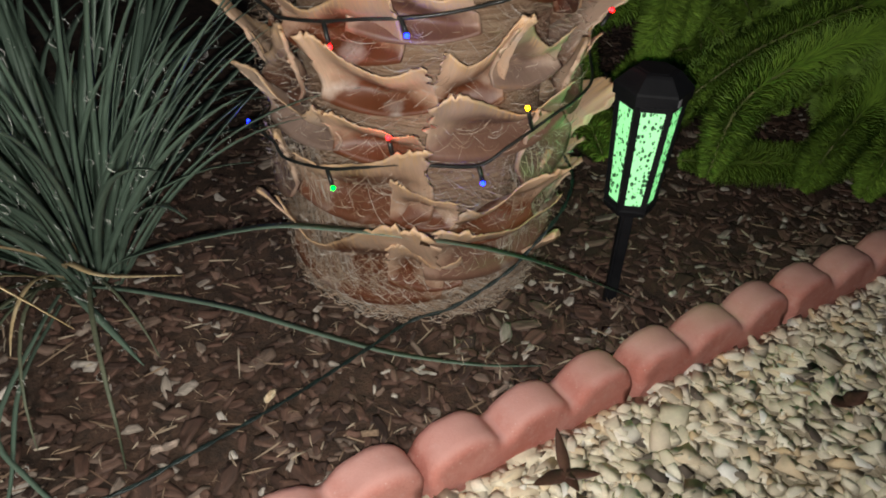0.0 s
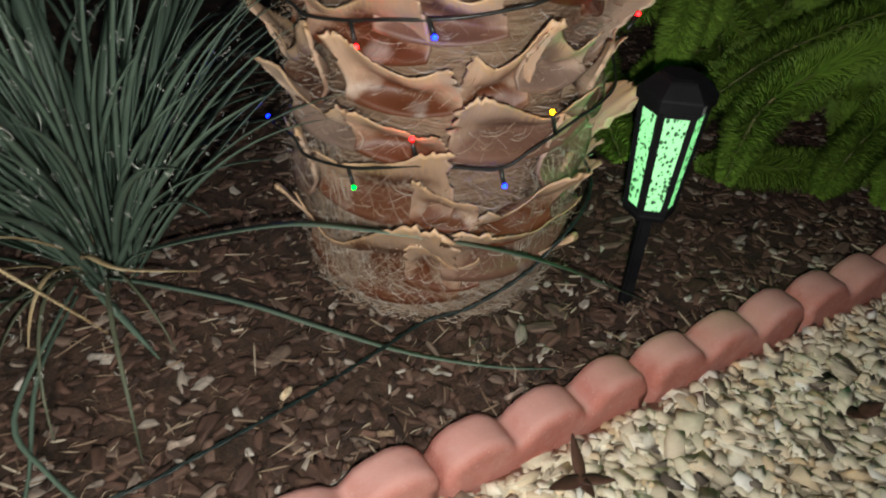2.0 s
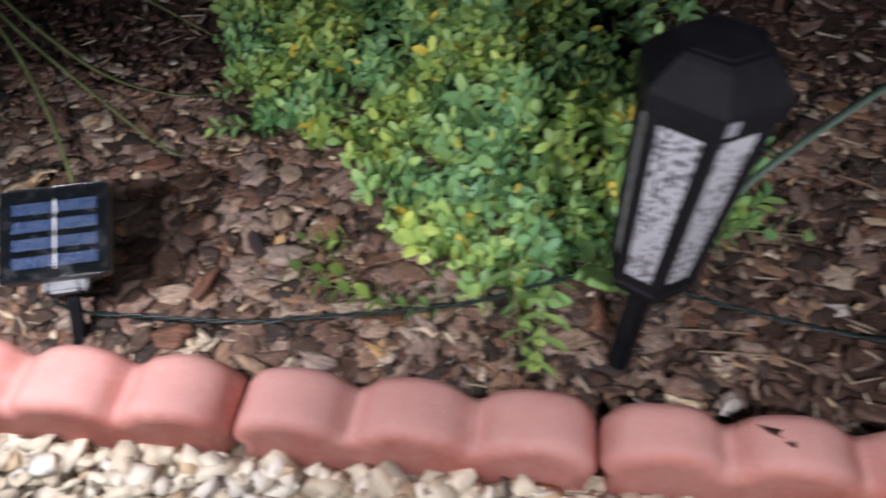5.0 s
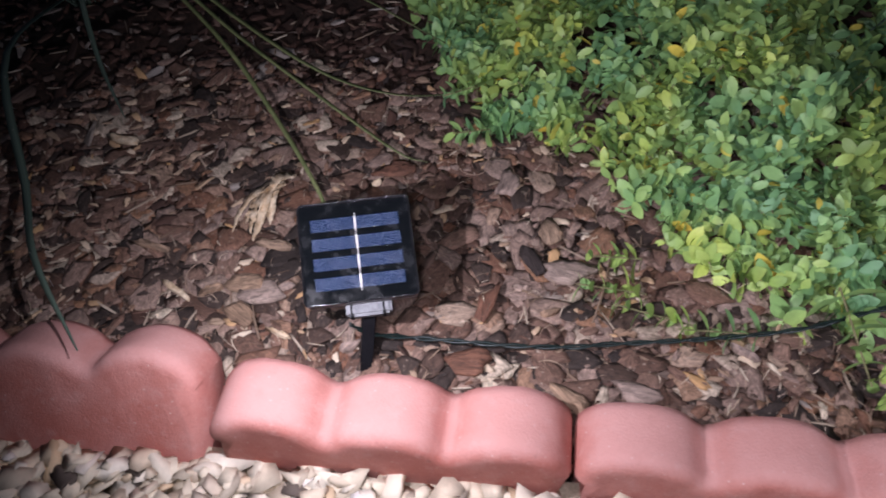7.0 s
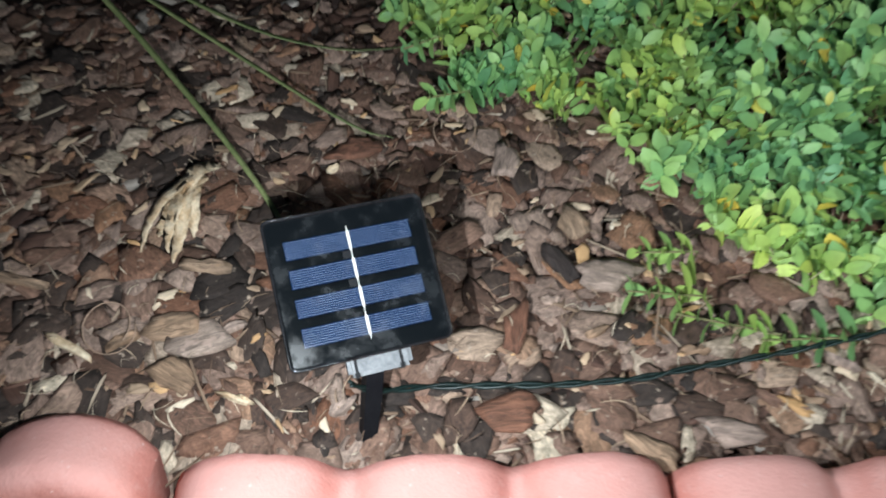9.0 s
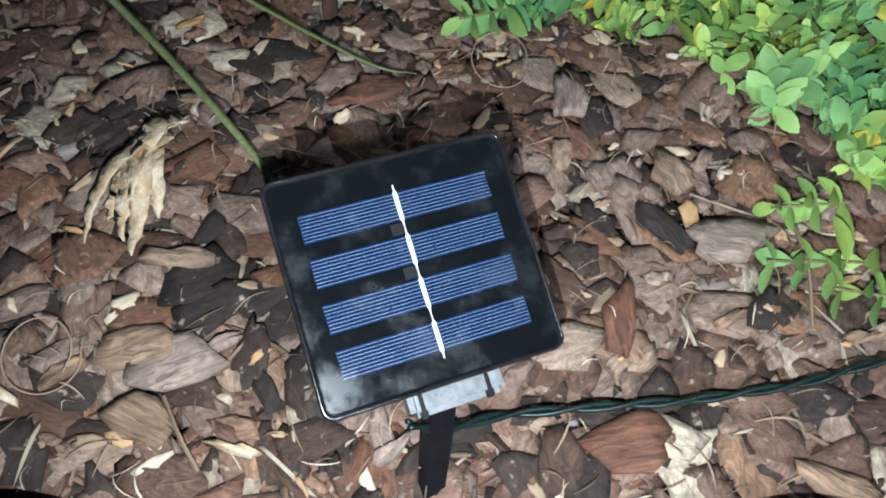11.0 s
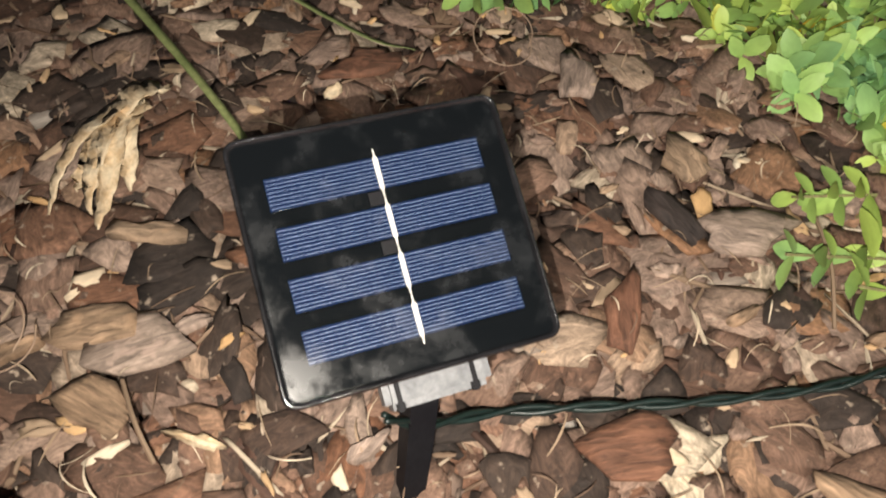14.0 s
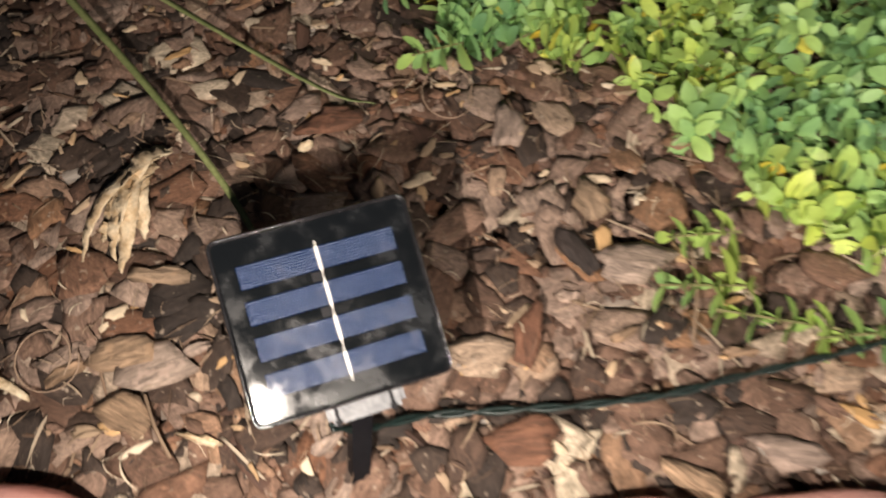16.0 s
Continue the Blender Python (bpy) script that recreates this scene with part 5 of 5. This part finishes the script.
def dry_leaf():
    base = Vector((-1.404, -0.204, 0.0))
    t = thing("dry_leaf", Matrix.Translation(base), "curled shrivelled pale tan dry leaf on the mulch", "dead leaf")
    r = random.Random(6)
    for pts, w in ((((-1.417, -0.177, 0.020), (-1.4185, -0.190, 0.027), (-1.412, -0.2165, 0.032), (-1.408, -0.2395, 0.026), (-1.4025, -0.257, 0.014)), 0.0036),
                   (((-1.4165, -0.179, 0.020), (-1.409, -0.199, 0.030), (-1.394, -0.217, 0.030), (-1.382, -0.234, 0.022), (-1.3755, -0.249, 0.014)), 0.0062),
                   (((-1.4170, -0.190, 0.022), (-1.4085, -0.211, 0.026), (-1.4005, -0.229, 0.024), (-1.402, -0.2405, 0.016)), 0.0048),
                   (((-1.4120, -0.188, 0.022), (-1.401, -0.203, 0.028), (-1.389, -0.2135, 0.022), (-1.3835, -0.222, 0.014)), 0.0058),
                   (((-1.4130, -0.198, 0.021), (-1.402, -0.216, 0.030), (-1.392, -0.232, 0.026), (-1.386, -0.245, 0.015)), 0.0040),
                   (((-1.4110, -0.196, 0.024), (-1.4150, -0.183, 0.030), (-1.4140, -0.168, 0.026), (-1.4200, -0.158, 0.018)), 0.0060)):
        path = [p + Vector((r.gauss(0, 0.0007), r.gauss(0, 0.0007), r.gauss(0, 0.0009))) - base for p in smooth_path(pts, 5)]
        V, T, U = [], [], []
        blade(V, T, U, path, w, r, r.uniform(0.5, 1.0))
        place("lobe", tri_mesh("lobe", V, T, U, True), m_husk, t)


m_husk = speckled("pale_husk", (0.50, 0.35, 0.20), (0.76, 0.64, 0.46), 90, 0.75, 0.5, 0.001, 400)
dry_leaf()
for i, (x, y, l, w, turn) in enumerate(((-1.378, -0.342, 0.045, 0.012, 10), (-1.352, -0.315, 0.026, 0.012, 70), (-1.298, -0.262, 0.020, 0.008, 60), (-1.640, -0.262, 0.05, 0.02, 30), (-1.455, -0.330, 0.05, 0.013, 25), (-1.195, -0.262, 0.018, 0.010, 80),
                                         (-1.345, -0.100, 0.012, 0.006, 50), (-1.02, -0.075, 0.020, 0.008, 35), (-0.93, -0.02, 0.03, 0.010, 10), (-1.255, -0.300, 0.024, 0.007, 20), (-1.085, -0.105, 0.022, 0.009, 65),
                                         (-0.27, 0.52, 0.028, 0.012, 20), (-0.17, 0.60, 0.022, 0.012, 70), (-0.05, 0.55, 0.02, 0.010, 10), (0.10, 0.62, 0.03, 0.009, 40), (-0.33, 0.42, 0.03, 0.014, 55), (0.22, 0.66, 0.02, 0.01, 15))):
    flake("bark_chip", x, y, l * 1.1, w * 0.7, turn, (m_husk, m_tan_bark, m_grey_bark)[i % 3], "", 70 + i, 0.016, mulch, 0.005)


def brown_leaf(x, y, turn, arms, z=0.008, on="fallen on the gravel"):
    t = thing("fallen_leaf", pose(x, y, z, 0, 0, turn), "dry dark brown curled leaf " + on, "dead leaf")
    r = random.Random(9)
    for az, ln, w in arms:
        a = radians(az)
        V, T, U = [], [], []
        blade(V, T, U, [Vector((ln * s * math.cos(a), ln * s * math.sin(a), 0.006 + 0.012 * s * s)) for s in (i / 6 for i in range(7))], w, r, 0.6)
        place("lobe", tri_mesh("lobe", V, T, U, True), m_brown, t)


m_brown = speckled("brown_leaf", (0.055, 0.022, 0.014), (0.10, 0.045, 0.028), 60, 0.7, 0.4, 0.0006, 300)
brown_leaf(0.165, 0.500, 20, ((75, 0.055, 0.006), (190, 0.045, 0.008), (330, 0.035, 0.007), (265, 0.03, 0.006)))
brown_leaf(0.526, 0.619, 0, ((20, 0.03, 0.010), (200, 0.03, 0.010)))
brown_leaf(-0.620, 0.066, 36, ((185, 0.020, 0.003), (270, 0.016, 0.0028)), 0.060, "lying on a block of the edging")

# dry straws, a pale scrap and a curled tan one beside the unlit lantern
for k, (x0, y0, x1, y1) in enumerate(((-0.751, 0.129, -0.695, 0.174), (-0.720, 0.124, -0.666, 0.167), (-0.668, 0.165, -0.630, 0.174), (-0.733, 0.431, -0.680, 0.435), (-1.047, -0.090, -1.082, -0.017), (-1.300, -0.300, -1.262, -0.318))):
    mid = Vector(((x0 + x1) / 2 + 0.003, (y0 + y1) / 2 - 0.002, 0.023))
    bm = bmesh.new()
    tube(bm, smooth_path([(x0, y0, 0.018), mid, (x1, y1, 0.017)], 5), 0.0011, 5)
    part("straw", bm, m_splinter, mulch)
flake("bark_chip", -0.701, 0.068, 0.034, 0.018, 30, m_husk, "", 101, 0.016, mulch, 0.003)
flake("bark_chip", -0.812, 0.060, 0.042, 0.026, 70, m_tan_bark, "", 102, 0.017, mulch, 0.005)
flake("bark_chip", -1.104, -0.199, 0.052, 0.030, 40, m_red_bark, "", 103, 0.0175, mulch, 0.005)
flake("bark_chip", -1.310, -0.285, 0.050, 0.032, 60, m_grey_bark, "", 104, 0.0175, mulch, 0.005)

# ---- the nearest pieces of bark and gravel, one by one ----
prng = np.random.default_rng(77)
chip_meshes = []
for k in range(24):
    V, T = chip_template(prng, 9)
    l = prng.uniform(0.026, 0.050)
    V = V * (l, l * prng.uniform(0.38, 0.85), prng.uniform(0.002, 0.004))
    chip_meshes.append(tri_mesh("bark_chip", V, T, V[:, :2] + k))
for k in range(280):
    x = prng.uniform(-1.50, -0.95)
    d = 0.065 + 0.33 * prng.uniform()
    ob = place("bark_chip", chip_meshes[k % 24], m_bark_one, mulch)
    ob.matrix_basis = pose(x, np.interp(x, EX, EY) + d / 0.81, prng.uniform(0.006, 0.012), prng.normal() * 5, prng.normal() * 5, prng.uniform(0, 360))
stone_meshes = []
for k in range(20):
    V, T = stone_template(prng)
    V = V * (prng.uniform(0.018, 0.034) * np.array((1, 0.85, 0.55)))
    stone_meshes.append(tri_mesh("pebble", V, T, V[:, :2] + k))
for k in range(290):
    x = prng.uniform(-0.1, 0.75)
    d = -0.012 - 0.30 * prng.uniform()
    ob = place("pebble", stone_meshes[k % 20], m_stone_one, gravel)
    ob.matrix_basis = pose(x, np.interp(x, EX, EY) + d / 0.81, prng.uniform(-0.002, 0.005), prng.normal() * 22, prng.normal() * 22, prng.uniform(0, 360))


# ---- fine shreds matted between the pieces of bark ----
def shreds(count, x0, x1, d0, d1, seed):
    r = random.Random(seed)
    V, T, U = [], [], []
    for k in range(count):
        x, d = r.uniform(x0, x1), r.uniform(d0, d1)
        y = float(np.interp(x, EX, EY)) + d / 0.81
        a, ln, w = r.uniform(0, 6.28), r.uniform(0.006, 0.024), r.uniform(0.00018, 0.0006)
        bend, z, lift = r.gauss(0, 0.7), r.uniform(0.011, 0.019), r.uniform(0, 0.006)
        p, b0, n = Vector((x, y, z)), len(V), 6
        for i in range(n + 1):
            q = a + bend * i / n
            side = Vector((-math.sin(q), math.cos(q), r.uniform(-0.3, 0.3))) * w * (1.0 - 0.6 * abs(2 * i / n - 1))
            V += [p - side + Vector((0, 0, lift * math.sin(3.14 * i / n))), p + side + Vector((0, 0, lift * math.sin(3.14 * i / n)))]
            U += [(0.01 * k, 0.0), (0.01 * k, 0.002)]
            p = p + Vector((math.cos(q), math.sin(q), 0)) * ln / n
        for i in range(n):
            c = b0 + 2 * i
            T += [(c, c + 1, c + 3), (c, c + 3, c + 2)]
    return V, T, U


m_shred = pieces("bark_shred", [(0.0, (0.10, 0.06, 0.04)), (0.4, (0.24, 0.16, 0.105)), (0.75, (0.42, 0.31, 0.21)), (1.0, (0.66, 0.56, 0.42))], grain=(90, 90), streak=0.2, rough=0.8)
for area in ((650, -1.55, -0.85, 0.06, 0.42, 5), (900, -0.85, 0.35, 0.07, 0.55, 6)):
    V, T, U = shreds(*area)
    place("bark_shreds", tri_mesh("bark_shreds", V, T, U), m_shred, mulch, "fine pale shreds of bark", kind="stuff")
